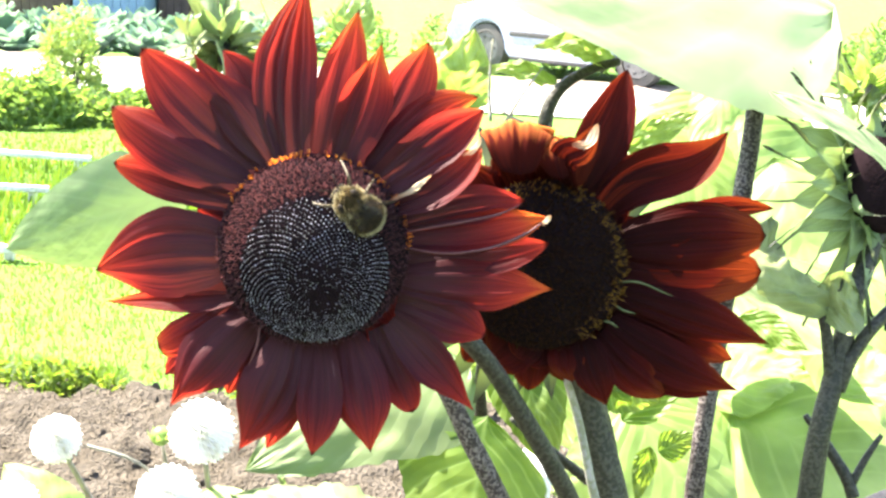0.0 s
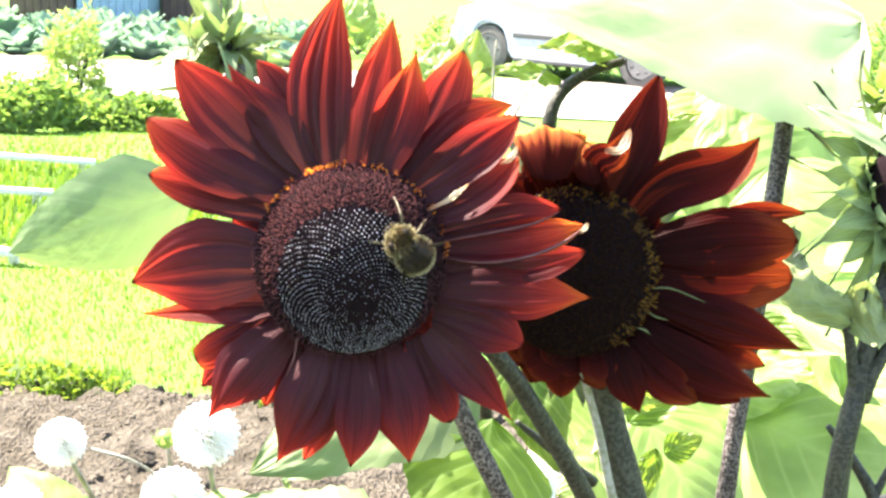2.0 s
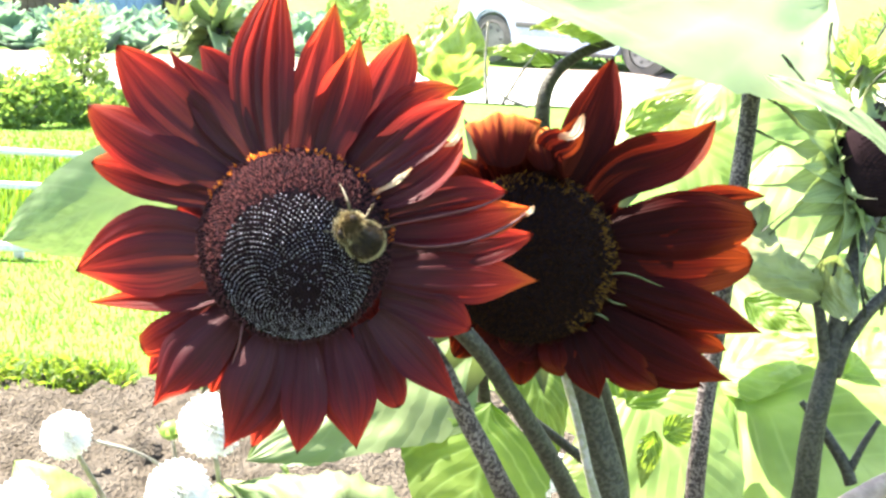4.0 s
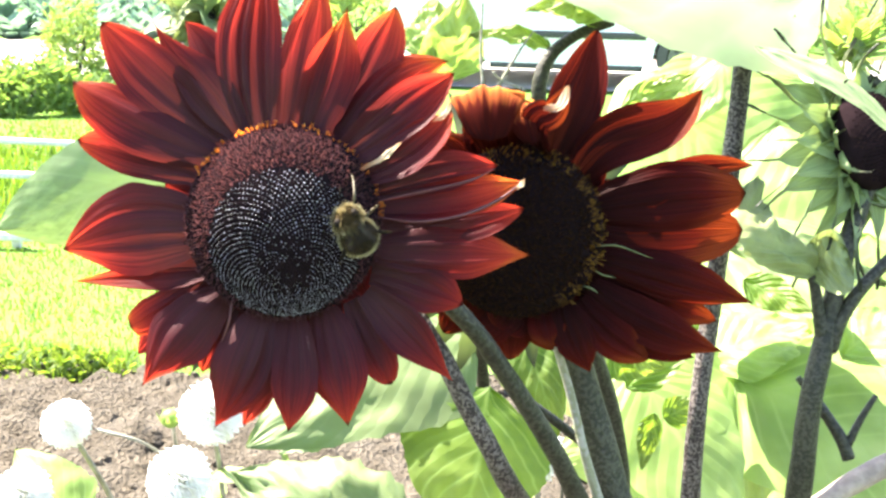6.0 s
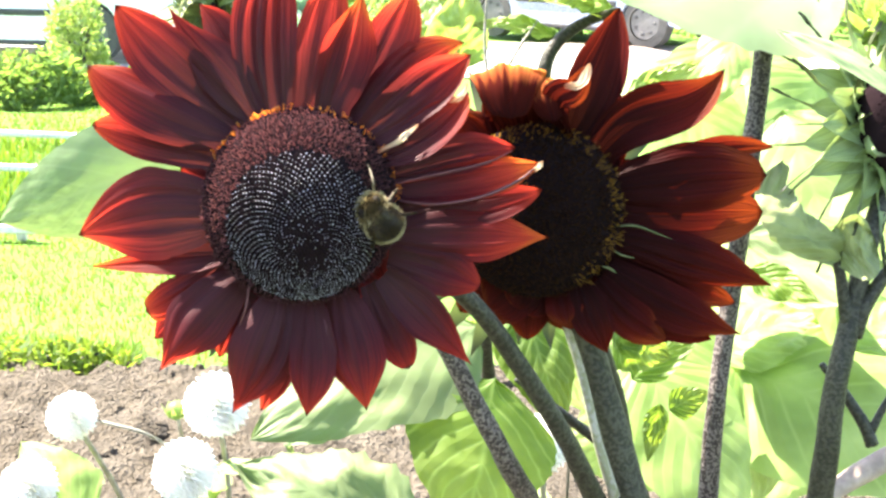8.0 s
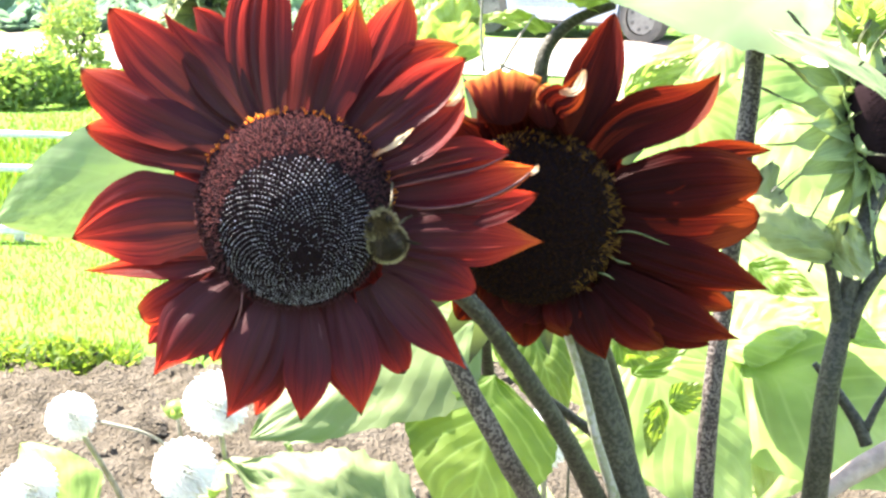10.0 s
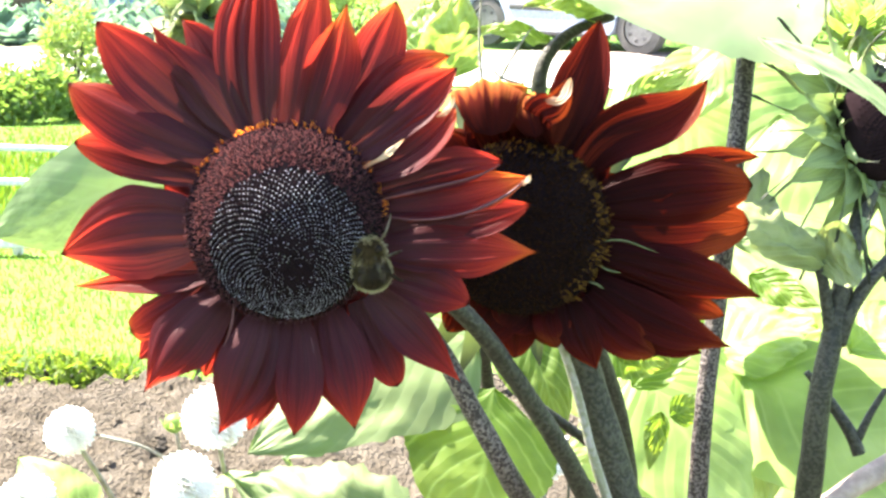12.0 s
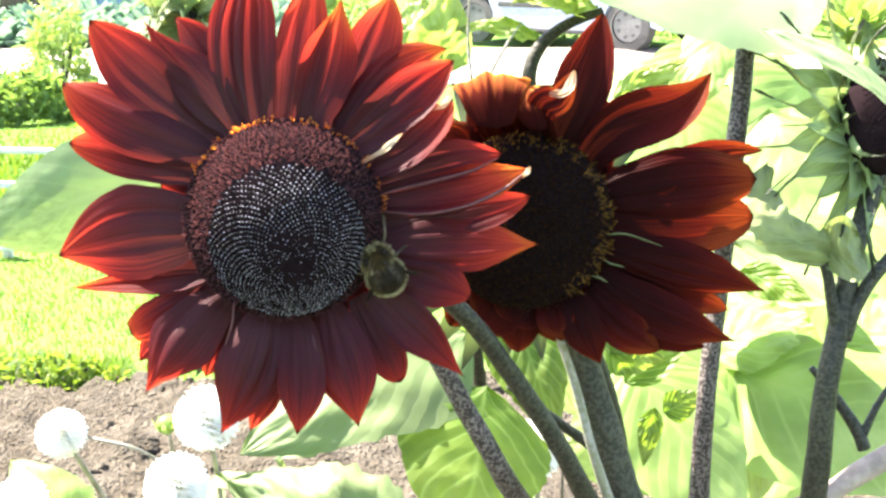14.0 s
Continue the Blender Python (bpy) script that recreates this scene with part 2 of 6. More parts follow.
# gold only on the front head's upper rim: sun glow put into the colour
FLORET_SUNLIT_GOLD = sheet("floret_sunlit_gold", [(0.0, (0.3, 0.05, 0.01)), (0.6, (0.75, 0.26, 0.04)), (1.0, (0.85, 0.5, 0.18))], (1.6, 1.2, 0.7), 0.6, 0.6, (8.0, 2.0), gloss=0.05)
SOIL = plain("garden_soil", (0.055, 0.046, 0.034), (0.16, 0.138, 0.108), 16.0, 0.95, 1.0, 90.0, far=0.05, specular=0.1)
VERGE = plain("pale_bare_earth", (0.21, 0.17, 0.145), (0.32, 0.27, 0.235), 6.0, 0.95, 0.6, 60.0, far=0.02, specular=0.1)
LAWN = plain("lawn", (0.065, 0.14, 0.026), (0.115, 0.21, 0.042), 1.6, 0.9, 0.6, 60.0, far=0.03, specular=0.1)
BLADE = sheet("grass_blade", [(0.0, (0.10, 0.165, 0.035)), (1.0, (0.15, 0.235, 0.055))], (1.4, 1.5, 0.4), 0.4, 0.8, (3.0, 2.0), bump=0.0, gloss=0.04)
GRAVEL = plain("pale_gravel", (0.36, 0.34, 0.31), (0.5, 0.48, 0.44), 4.0, 0.95, 0.6, 90.0, far=0.01, specular=0.1)
BUSH_LEAF = sheet("bush_leaf", [(0.0, (0.11, 0.17, 0.07)), (1.0, (0.17, 0.255, 0.11))], (1.5, 1.6, 0.6), 0.55, 0.8, (4.0, 3.0), bump=0.1, gloss=0.03)
BLUE_LEAF = sheet("cabbage_leaf", [(0.0, (0.13, 0.20, 0.155)), (1.0, (0.18, 0.265, 0.21))], (1.1, 1.3, 0.9), 0.35, 0.6, (4.0, 3.0), bump=0.2, gloss=0.1)
WHITE_WOOD = plain("white_painted_wood", (0.46, 0.45, 0.42), (0.66, 0.65, 0.62), 6.0, 0.7, 0.3, 60.0)
BARK = plain("pale_bark", (0.2, 0.14, 0.115), (0.42, 0.34, 0.29), 40.0, 0.85, 0.8, 160.0)
BLUE_WALL = plain("blue_painted_boards", (0.17, 0.27, 0.42), (0.24, 0.36, 0.52), 3.0, 0.6, 0.2, 40.0)
BROWN_WALL = plain("brown_boards", (0.07, 0.045, 0.04), (0.14, 0.09, 0.075), 4.0, 0.8, 0.4, 40.0)
CAR_WHITE = plain("white_car_paint", (0.76, 0.77, 0.78), (0.8, 0.81, 0.82), 2.0, 0.25, 0.02, 30.0)
CAR_BLUE = plain("silver_blue_car_paint", (0.22, 0.27, 0.36), (0.27, 0.32, 0.42), 2.0, 0.25, 0.02, 30.0)
RUBBER = plain("grey_rubber", (0.05, 0.049, 0.047), (0.09, 0.087, 0.082), 20.0, 0.85, 0.3)
TRIM = plain("black_plastic", (0.025, 0.026, 0.028), (0.05, 0.05, 0.053), 20.0, 0.5, 0.1)
ALLOY = plain("silver_wheel", (0.10, 0.10, 0.105), (0.17, 0.17, 0.175), 10.0, 0.4, 0.05, metal=0.6)
CAR_GLASS = plain("dark_car_glass", (0.03, 0.035, 0.04), (0.05, 0.055, 0.06), 2.0, 0.05, 0.0)
LAMP_GLASS = plain("car_lamp_glass", (0.5, 0.1, 0.08), (0.6, 0.15, 0.1), 8.0, 0.15, 0.1)
BEE_FUR = plain("bee_skin_brown", (0.014, 0.009, 0.004), (0.036, 0.024, 0.010), 900.0, 0.9, 0.8, 2500.0, far=0.0004, specular=0.05)
BEE_DARK = plain("bee_black", (0.006, 0.004, 0.003), (0.016, 0.011, 0.006), 900.0, 0.7, 0.5, 2500.0, far=0.0003, specular=0.1)
BEE_TAN = sheet("bee_tan_hair", [(0.0, (0.03, 0.021, 0.008)), (1.0, (0.21, 0.16, 0.07))], (1.1, 1.0, 0.7), 0.3, 0.7, (2.0, 2.0), bump=0.0, gloss=0.1)
BEE_GOLD = sheet("bee_brown_hair", [(0.0, (0.014, 0.009, 0.004)), (1.0, (0.085, 0.058, 0.024))], (1.1, 1.0, 0.7), 0.3, 0.7, (2.0, 2.0), bump=0.0, gloss=0.1)
BEE_PALE = sheet("bee_pale_hair", [(0.0, (0.16, 0.13, 0.06)), (1.0, (0.46, 0.40, 0.24))], (1.1, 1.0, 0.8), 0.3, 0.7, (2.0, 2.0), bump=0.0, gloss=0.1)
BEE_LEG = plain("bee_leg_yellow_brown", (0.04, 0.028, 0.012), (0.10, 0.075, 0.034), 900.0, 0.6, 0.4, 2500.0, far=0.0002)
BEE_WING, wing_nodes, wing_links = material("bee_wing")
film_skin = node(wing_nodes, "ShaderNodeBsdfPrincipled", Roughness=0.3)
film_skin.inputs["Specular IOR Level"].default_value = 0.15
film_skin.inputs["Base Color"].default_value = (0.10, 0.08, 0.055, 1)
clear = wing_nodes.new("ShaderNodeBsdfTransparent")
clear.inputs["Color"].default_value = (0.93, 0.90, 0.84, 1)
cells = node(wing_nodes, "ShaderNodeTexVoronoi", Scale=900.0)
cells.feature = "DISTANCE_TO_EDGE"
wing_links.new(wing_nodes.new("ShaderNodeTexCoord").outputs["Object"], cells.inputs["Vector"])
ribs = ramp(wing_nodes, [(0.04, (0.35, 0.35, 0.35)), (0.14, (0.06, 0.06, 0.06))])
wing_links.new(cells.outputs["Distance"], ribs.inputs["Fac"])
wing_mix = wing_nodes.new("ShaderNodeMixShader")
wing_links.new(ribs.outputs["Color"], wing_mix.inputs["Fac"])
wing_links.new(clear.outputs["BSDF"], wing_mix.inputs[1])
wing_links.new(film_skin.outputs["BSDF"], wing_mix.inputs[2])
wing_links.new(wing_mix.outputs["Shader"], wing_nodes.new("ShaderNodeOutputMaterial").inputs["Surface"])


# ---- builders ----
def part(name, bm, mat, parent=None, label="", smooth=True):
    """Links a bmesh as one mesh object, under a thing or a part."""
    data = bpy.data.meshes.new(name)
    bm.to_mesh(data)
    bm.free()
    for m in mat if isinstance(mat, (list, tuple)) else [mat]:
        data.materials.append(m)
    if smooth:
        data.polygons.foreach_set("use_smooth", [True] * len(data.polygons))
    ob = new(name, data)
    ob.parent = parent
    return tagged(ob, label)


def thing(name, at, label, category, group="", kind=""):
    ob = new(name)
    ob.empty_display_size = 0.02
    ob.location = at
    return tagged(ob, label, category, group, kind)


def spline(points, steps=6):
    """A smooth run of points through those given, however unevenly they lie."""
    p = [Vector(q) for q in points]
    p = [2 * p[0] - p[1]] + p + [2 * p[-1] - p[-2]]
    out = []
    for a, b, c, d in zip(p, p[1:], p[2:], p[3:]):
        u, v, w = (max(1e-6, (y - x).length) ** 0.5 for x, y in ((a, b), (b, c), (c, d)))
        m0 = (c - b) + v * ((b - a) / u - (c - a) / (u + v))
        m1 = (c - b) + v * ((d - c) / w - (d - b) / (v + w))
        for k in range(steps):
            t = k / steps
            out.append(b * (2 * t**3 - 3 * t * t + 1) + m0 * (t**3 - 2 * t * t + t) + c * (3 * t * t - 2 * t**3) + m1 * (t**3 - t * t))
    return out + [p[-2]]


def add_tube(bm, points, radii, sides=10, rough=0.0, slot=0):
    """A round run along a smooth line; radii run evenly from end to end."""
    line = spline(points)
    rings = []
    across = None
    for n, p in enumerate(line):
        way = (line[min(n + 1, len(line) - 1)] - line[max(n - 1, 0)]).normalized()
        across = way.orthogonal().normalized() if across is None else (across - way * across.dot(way)).normalized()
        other = way.cross(across)
        s = n / (len(line) - 1) * (len(radii) - 1)
        k = min(int(s), len(radii) - 2)
        r = radii[k] + (radii[k + 1] - radii[k]) * (s - k)
        ring = []
        for j in range(sides):
            a = math.tau * j / sides
            wob = 1 + rough * noise.noise(p * 90 + Vector((math.cos(a), math.sin(a), 0)) * 2)
            ring.append(bm.verts.new(p + (across * math.cos(a) + other * math.sin(a)) * r * wob))
        rings.append(ring)
    for a, b in zip(rings, rings[1:]):
        for j in range(sides):
            bm.faces.new((a[j], a[(j + 1) % sides], b[(j + 1) % sides], b[j])).material_index = slot
    bm.faces.new(reversed(rings[0])).material_index = slot
    bm.faces.new(rings[-1]).material_index = slot
    return bm


def tube(points, radii, sides=10, rough=0.0):
    return add_tube(bmesh.new(), points, radii, sides, rough)


def petal_width(s):
    if s < 0.52:
        return 0.42 + 0.58 * math.sin(s / 0.52 * math.pi / 2)
    q = (s - 0.52) / 0.48
    return max(0.0, math.cos(q * math.pi / 2)) ** (0.48 + 0.25 * q)


def blunt_width(s):
    return (0.5 + 0.5 * math.sin(min(1, s / 0.6) * math.pi / 2)) * max(0.0, 1 - s**7) ** 0.5


def leaf_width(s):
    return min(1.0, (s / 0.22) ** 0.6) * max(0.0, math.cos(max(0.0, s - 0.22) / 0.78 * math.pi / 2)) ** 0.85


def bract_width(s):
    return (0.8 + 0.2 * math.sin(min(s / 0.25, 1) * math.pi / 2)) * (max(0.0, 1 - s * 1.8) ** 0.7 + 0.13 * (1 - s))


def great_width(s):
    return min(1.0, (s / 0.2) ** 0.6) * max(0.0, math.cos(max(0.0, s - 0.2) / 0.8 * math.pi / 2)) ** 1.9


def dart_width(s):
    return (0.75 + 0.25 * math.sin(min(s / 0.3, 1) * math.pi / 2)) * (1 - s) ** 0.8


def add_blade(bm, base, tip, width, normal, profile=petal_width, arch=0.0, cup=0.0, pleat=0.0, twist=0.0, sway=0.0, teeth=0.0, along=14, across=8, hook=0.0, crumple=0.0, slot=0, seed=0.0):
    """A petal or leaf from base to tip. arch, cup, hook: metres by which its middle rises along, its edges rise across and its tip
    bends over; twist in degrees; sway bends it sideways; pleat and crumple are the depth of its folds; teeth the depth of its margin."""
    uv = bm.loops.layers.uv.verify()
    base, tip = Vector(base), Vector(tip)
    way = tip - base
    length = way.length
    way.normalize()
    normal = Vector(normal)
    normal = (normal - way * normal.dot(way)).normalized()
    side = way.cross(normal)
    rows = []
    for i in range(along + 1):
        s = i / along
        w = width / 2 * profile(s)
        if teeth:
            w *= 1 + teeth * (noise.noise((s * 16, seed, 1.7)) + 0.6 * ((i % 2) - 0.5))
        c, sn = math.cos(radians(twist * s)), math.sin(radians(twist * s))
        sd, nm = side * c + normal * sn, normal * c - side * sn
        mid = base + way * length * s + normal * (arch * math.sin(math.pi * s) + hook * s**4) + side * sway * math.sin(math.pi * s)
        row = []
        for j in range(across + 1):
            v = 2 * j / across - 1
            up = cup * v * v * profile(s) + pleat * (math.cos((v + 0.25 * math.sin(seed)) * math.pi * 1.6) + 0.45 * math.cos(v * math.pi * 4.2 + seed)) * math.sin(math.pi * min(1, s * 1.1))
            if crumple:
                up += crumple * noise.noise((s * 5 + seed, v * 2.5, seed)) + 0.4 * crumple * noise.noise((s * 13, v * 6, seed + 3))
            row.append((bm.verts.new(mid + sd * v * w + nm * up), (v / 2 + 0.5, s)))
        rows.append(row)
    for a, b in zip(rows, rows[1:]):
        for j in range(across):
            quad = (a[j], a[j + 1], b[j + 1], b[j])
            f = bm.faces.new([q[0] for q in quad])
            f.material_index, f.smooth = slot, True
            for loop, q in zip(f.loops, quad):
                loop[uv].uv = q[1]
    return bm


def blade(*args, **kw):
    return add_blade(bmesh.new(), *args, **kw)


def add_ball(bm, centre, radii, turn=None, u=12, v=8, slot=0):
    m = Matrix.Translation(centre) @ (turn or Matrix()) @ Matrix.Diagonal((*radii, 1))
    made = bmesh.ops.create_uvsphere(bm, u_segments=u, v_segments=v, radius=1, matrix=m)
    for f in {f for q in made["verts"] for f in q.link_faces}:
        f.material_index, f.smooth = slot, True
    return bm


def add_box(bm, low, high, slot=0, bevel=0.0):
    mid, half = (Vector(low) + Vector(high)) / 2, (Vector(high) - Vector(low))
    made = bmesh.ops.create_cube(bm, size=1, matrix=Matrix.Translation(mid) @ Matrix.Diagonal((*half, 1)))
    faces = {f for q in made["verts"] for f in q.link_faces}
    for f in faces:
        f.material_index = slot
    if bevel:
        bmesh.ops.bevel(bm, geom=list({e for f in faces for e in f.edges}), offset=bevel, segments=2, profile=0.5, affect="EDGES")
    return bm


BED = aim(*STATION)  # axes of the first station: x right, y up, z back towards the camera
TURN = BED.to_3x3().to_4x4()
RIGHT, UP, BACK = (TURN.to_3x3().col[k].copy() for k in range(3))


def facing(centre, down=0.0, aside=0.0, spin=0.0):
    """A flower head's pose: it looks back at the first station, nods down and turns aside to the right by those degrees."""
    return Matrix.Translation(centre) @ TURN @ pose(0, 0, 0, down, aside, 0) @ pose(0, 0, 0, 0, 0, spin)


# ---- ground ----
def ground_height(x, y):
    return 0.012 * noise.noise((x * 0.8, y * 0.8, 0)) if y > 3.9 else 0.0


def build_ground():
    bm = bmesh.new()
    xs = sorted({-400.0, -120.0, -40.0, 40.0, 120.0, 400.0} | {k * 0.8 for k in range(-25, 26)})
    ys = sorted({-200.0, -40.0, -8.0, 60.0, 120.0, 600.0} | {k * 0.8 - 4 for k in range(50)})
    grid = [[bm.verts.new((x, y, ground_height(x, y) - 0.015)) for x in xs] for y in ys]
    for a, b in zip(grid, grid[1:]):
        for j in range(len(xs) - 1):
            bm.faces.new((a[j], a[j + 1], b[j + 1], b[j]))
    tagged(part("ground", bm, LAWN), "sunlit mown grass of an allotment garden", "ground", kind="structure")
    # dug bed; its unseen part behind the camera is added against green bounce light
    bm = bmesh.new()
    rnd = random.Random(3)
    nx, ny = 240, 330
    grid = []
    for j in range(ny + 1):
        row = []
        for i in range(nx + 1):
            x, y = -3.0 + 6.0 * i / nx, -4.0 + 7.8 * j / ny
            y += 0.10 * noise.noise((x * 2.2, 7, 0)) * j / ny
            edge = min(1.0, (ny - j) / 4, j / 4, i / 4, (nx - i) / 4)
            row.append(bm.verts.new((x, y, -0.02 + edge * (0.055 + 0.03 * noise.noise((x * 6, y * 6, 0)) + 0.03 * noise.noise((x * 15, y * 15, 4)) + 0.024 * noise.noise((x * 36, y * 36, 9))))))
        grid.append(row)
    for a, b in zip(grid, grid[1:]):
        for i in range(nx):
            bm.faces.new((a[i], a[i + 1], b[i + 1], b[i]))
    tagged(part("soil_bed", bm, SOIL), "dry dug crumbly brown garden soil", "soil", kind="structure")
    bm = bmesh.new()
    for _ in range(2600):
        x, y, r = rnd.uniform(-2.2, 1.0), rnd.uniform(2.2, 3.75), 0.004 + 0.016 * rnd.random() ** 2.5
        made = bmesh.ops.create_icosphere(bm, subdivisions=1, radius=r, matrix=Matrix.Translation((x, y, 0.02)) @ Euler((rnd.random() * 6, rnd.random() * 6, 0)).to_matrix().to_4x4() @ Matrix.Diagonal((1.4, 1, 0.6, 1)))
        for v in made["verts"]:
            v.co += Vector((rnd.uniform(-1, 1), rnd.uniform(-1, 1), rnd.uniform(-1, 1))) * r * 0.3
    tagged(part("soil_clods", bm, SOIL, smooth=False), "dry brown clods of soil lying on the bed", "soil", kind="stuff")
    # gravel track
    bm = bmesh.new()
    grid = [[bm.verts.new((x, y - 0.1 * x + 0.06 * noise.noise((x, y, 2)), 0.002)) for x in range(-45, 46, 1)] for y in (11.6, 12.3, 12.9, 13.6, 14.2)]
    for a, b in zip(grid, grid[1:]):
        for j in range(90):
            bm.faces.new((a[j], a[j + 1], b[j + 1], b[j]))
    tagged(part("road", bm, GRAVEL), "pale sunlit gravel track across the allotments", "track", kind="structure")
    bm = bmesh.new()
    grid = [[bm.verts.new((x, y - 0.1 * x + 0.08 * noise.noise((x, y, 5)), 0.001 + 0.05 * (y > 14.3) * (y < 15))) for x in range(-45, 46, 1)] for y in (14.15, 14.4, 14.7, 15.1)]
    for a, b in zip(grid, grid[1:]):
        for j in range(90):
            bm.faces.new((a[j], a[j + 1], b[j + 1], b[j]))
    tagged(part("verge", bm, VERGE), "bare pale brown earth verge along the track", "verge", kind="structure")
    # grass blades near the bed and over the lawn
    def turf(count, box, tall, wide, seed):
        rnd = random.Random(seed)
        verts, faces, uvs = [], [], []
        for _ in range(count):
            x, y = rnd.uniform(box[0], box[1]), rnd.uniform(box[2], box[3])
            a, h, w = rnd.random() * math.tau, tall * rnd.uniform(0.5, 1.2), wide * rnd.uniform(0.6, 1.3)
            z = ground_height(x, y) - 0.02
            lean = h * rnd.uniform(0.1, 0.7)
            n = len(verts)
            dx, dy = math.cos(a) * w, math.sin(a) * w
            lx, ly = math.sin(a) * lean, -math.cos(a) * lean
            verts += [(x - dx, y - dy, z), (x + dx, y + dy, z), (x + lx, y + ly, z + h)]
            faces.append((n, n + 1, n + 2))
        data = bpy.data.meshes.new("grass")
        data.from_pydata(verts, [], faces)
        layer = data.uv_layers.new(name="UVMap")
        for k in range(len(faces)):
            for q, w in enumerate(((0, 0), (1, 0), (0.5, 1))):
                layer.data[3 * k + q].uv = w
        data.materials.append(BLADE)
        return new("grass", data)

    tagged(turf(16000, (-3.2, -0.2, 3.72, 5.6), 0.03, 0.004, 1), "short sunlit grass beside the dug bed", "grass", kind="stuff")
    tagged(turf(22000, (-4.4, -0.4, 5.6, 10.5), 0.035, 0.006, 2), "short sunlit lawn grass", "grass", kind="stuff")
    tagged(turf(2600, (-2.0, -1.0, 3.6, 3.95), 0.08, 0.005, 5), "darker ragged grass edge along the bed", "grass", kind="stuff")
    tagged(turf(5000, (-3.6, -1.2, 5.6, 7.9), 0.10, 0.008, 6), "weedy tufts between white boards", "grass", kind="stuff")


build_ground()


# ---- the two sunflowers ----
def add_disc(bm, radius, height, pole, buds, florets, seed, ring=0.72, fringe=(60.0, 0.3, 0.8, 0.95)):
    """The dome of florets: closed buds in crossing spirals round the pole, and a rough fringe of open florets outside.
    fringe: the side on which the outermost florets take the last material, in degrees, the least cosine off it, their
    share, and how far in they reach; on the front head this puts the sunlit upper rim into the colour."""
    rnd = random.Random(seed)
    px, py = pole

    def dome(x, y):
        return height * (1 - min(1.0, x * x + y * y)) ** 0.8

    def set_on(x, y):
        out = Vector((x * 1.44 * height / radius, y * 1.44 * height / radius, 1)).normalized()
        return Matrix.Translation((radius * x, radius * y, dome(x, y))) @ out.to_track_quat("Z", "Y").to_matrix().to_4x4()

    # the dome itself
    rings, cols = 14, 40
    centre = bm.verts.new((0, 0, dome(0, 0)))
    last = None
    for k in range(1, rings + 1):
        r = k / rings
        row = [bm.verts.new((radius * r * math.cos(a), radius * r * math.sin(a), dome(r * math.cos(a), r * math.sin(a)) - 0.0004)) for a in (math.tau * j / cols for j in range(cols))]
        for j in range(cols):
            if last:
                bm.faces.new((last[j], row[j], row[(j + 1) % cols], last[(j + 1) % cols]))
            else:
                bm.faces.new((centre, row[j], row[(j + 1) % cols]))
        last = row
    # the fleshy back, made deeper to shade the petals' bases
    for share, deep in ((0.9, -0.007), (0.82, -0.012), (0.5, -0.017)):
        back = [bm.verts.new((radius * share * math.cos(math.tau * j / cols), radius * share * math.sin(math.tau * j / cols), deep)) for j in range(cols)]
        for j in range(cols):
            bm.faces.new((last[j], back[j], back[(j + 1) % cols], last[(j + 1) % cols]))
        last = back
    bm.faces.new(list(reversed(last)))
    bm.loops.layers.uv.verify()
    for n in range(buds):
        # closed bud: a blunt six-sided knob with a pale tip
        r = ring * math.sqrt((n + 0.5) / buds)
        a = n * 2.399963 + rnd.gauss(0, 0.004 / (r + 0.1))
        x, y = px * (1 - r * r) + r * math.cos(a), py * (1 - r * r) + r * math.sin(a)
        m = set_on(x, y)
        size = radius * ring / math.sqrt(buds) * (0.72 + 0.35 * r)
        wide, tall = rnd.uniform(0.32, 0.56), rnd.uniform(0.9, 1.4)
        low = [bm.verts.new(m @ Vector((size * 0.80 * math.cos(q), size * 0.80 * math.sin(q), 0))) for q in (math.tau * j / 6 for j in range(6))]
        mid = [bm.verts.new(m @ Vector((size * wide * math.cos(q), size * wide * math.sin(q), size * tall))) for q in (math.tau * j / 6 for j in range(6))]
        top = bm.verts.new(m @ Vector((size * rnd.uniform(-0.2, 0.2), size * rnd.uniform(-0.2, 0.2), size * (tall + 0.35))))
        core = math.hypot((r * math.cos(a) - 0.06) / 0.15, (r * math.sin(a) + 0.01) / 0.11)
        pale = 1 if rnd.random() < (0.12 if core < 1 else 0.62 if r < 0.3 else 0.93) else 0
        for j in range(6):
            bm.faces.new((low[j], low[(j + 1) % 6], mid[(j + 1) % 6], mid[j]))
            bm.faces.new((mid[j], mid[(j + 1) % 6], top)).material_index = pale
    size = radius / math.sqrt(florets)
    for n in range(florets):
        # open floret: a little tube with splayed lobes
        q, a = math.sqrt((n + 0.5) / florets), n * 2.399963
        x, y = q * math.cos(a), q * math.sin(a)
        r = 0.0
        for _ in range(12):
            r = math.hypot(x - px * (1 - r * r), y - py * (1 - r * r))
        if r < ring + rnd.uniform(-0.015, 0.03):
            continue
        m = set_on(x, y)
        tall, girth, slot = size * rnd.uniform(1.2, 3.2), size * rnd.uniform(0.6, 1.1), 2
        side = math.cos(a - radians(fringe[0]))
        if q > fringe[3] and side > fringe[1] and rnd.random() < fringe[2] * (0.5 + 0.9 * noise.noise((x * 7, y * 7, seed))):
            tall, girth, slot = size * rnd.uniform(1.5, 5.0), size * rnd.uniform(0.25, 0.8) * (2 - q) ** 2, 3
        drift = Vector((rnd.gauss(0, 0.7), rnd.gauss(0, 0.7), 0)) * size
        for j in range(3):
            b = a + math.tau * j / 3 + rnd.random()
            spread = Vector((math.cos(b), math.sin(b), 0)) * size * 0.9
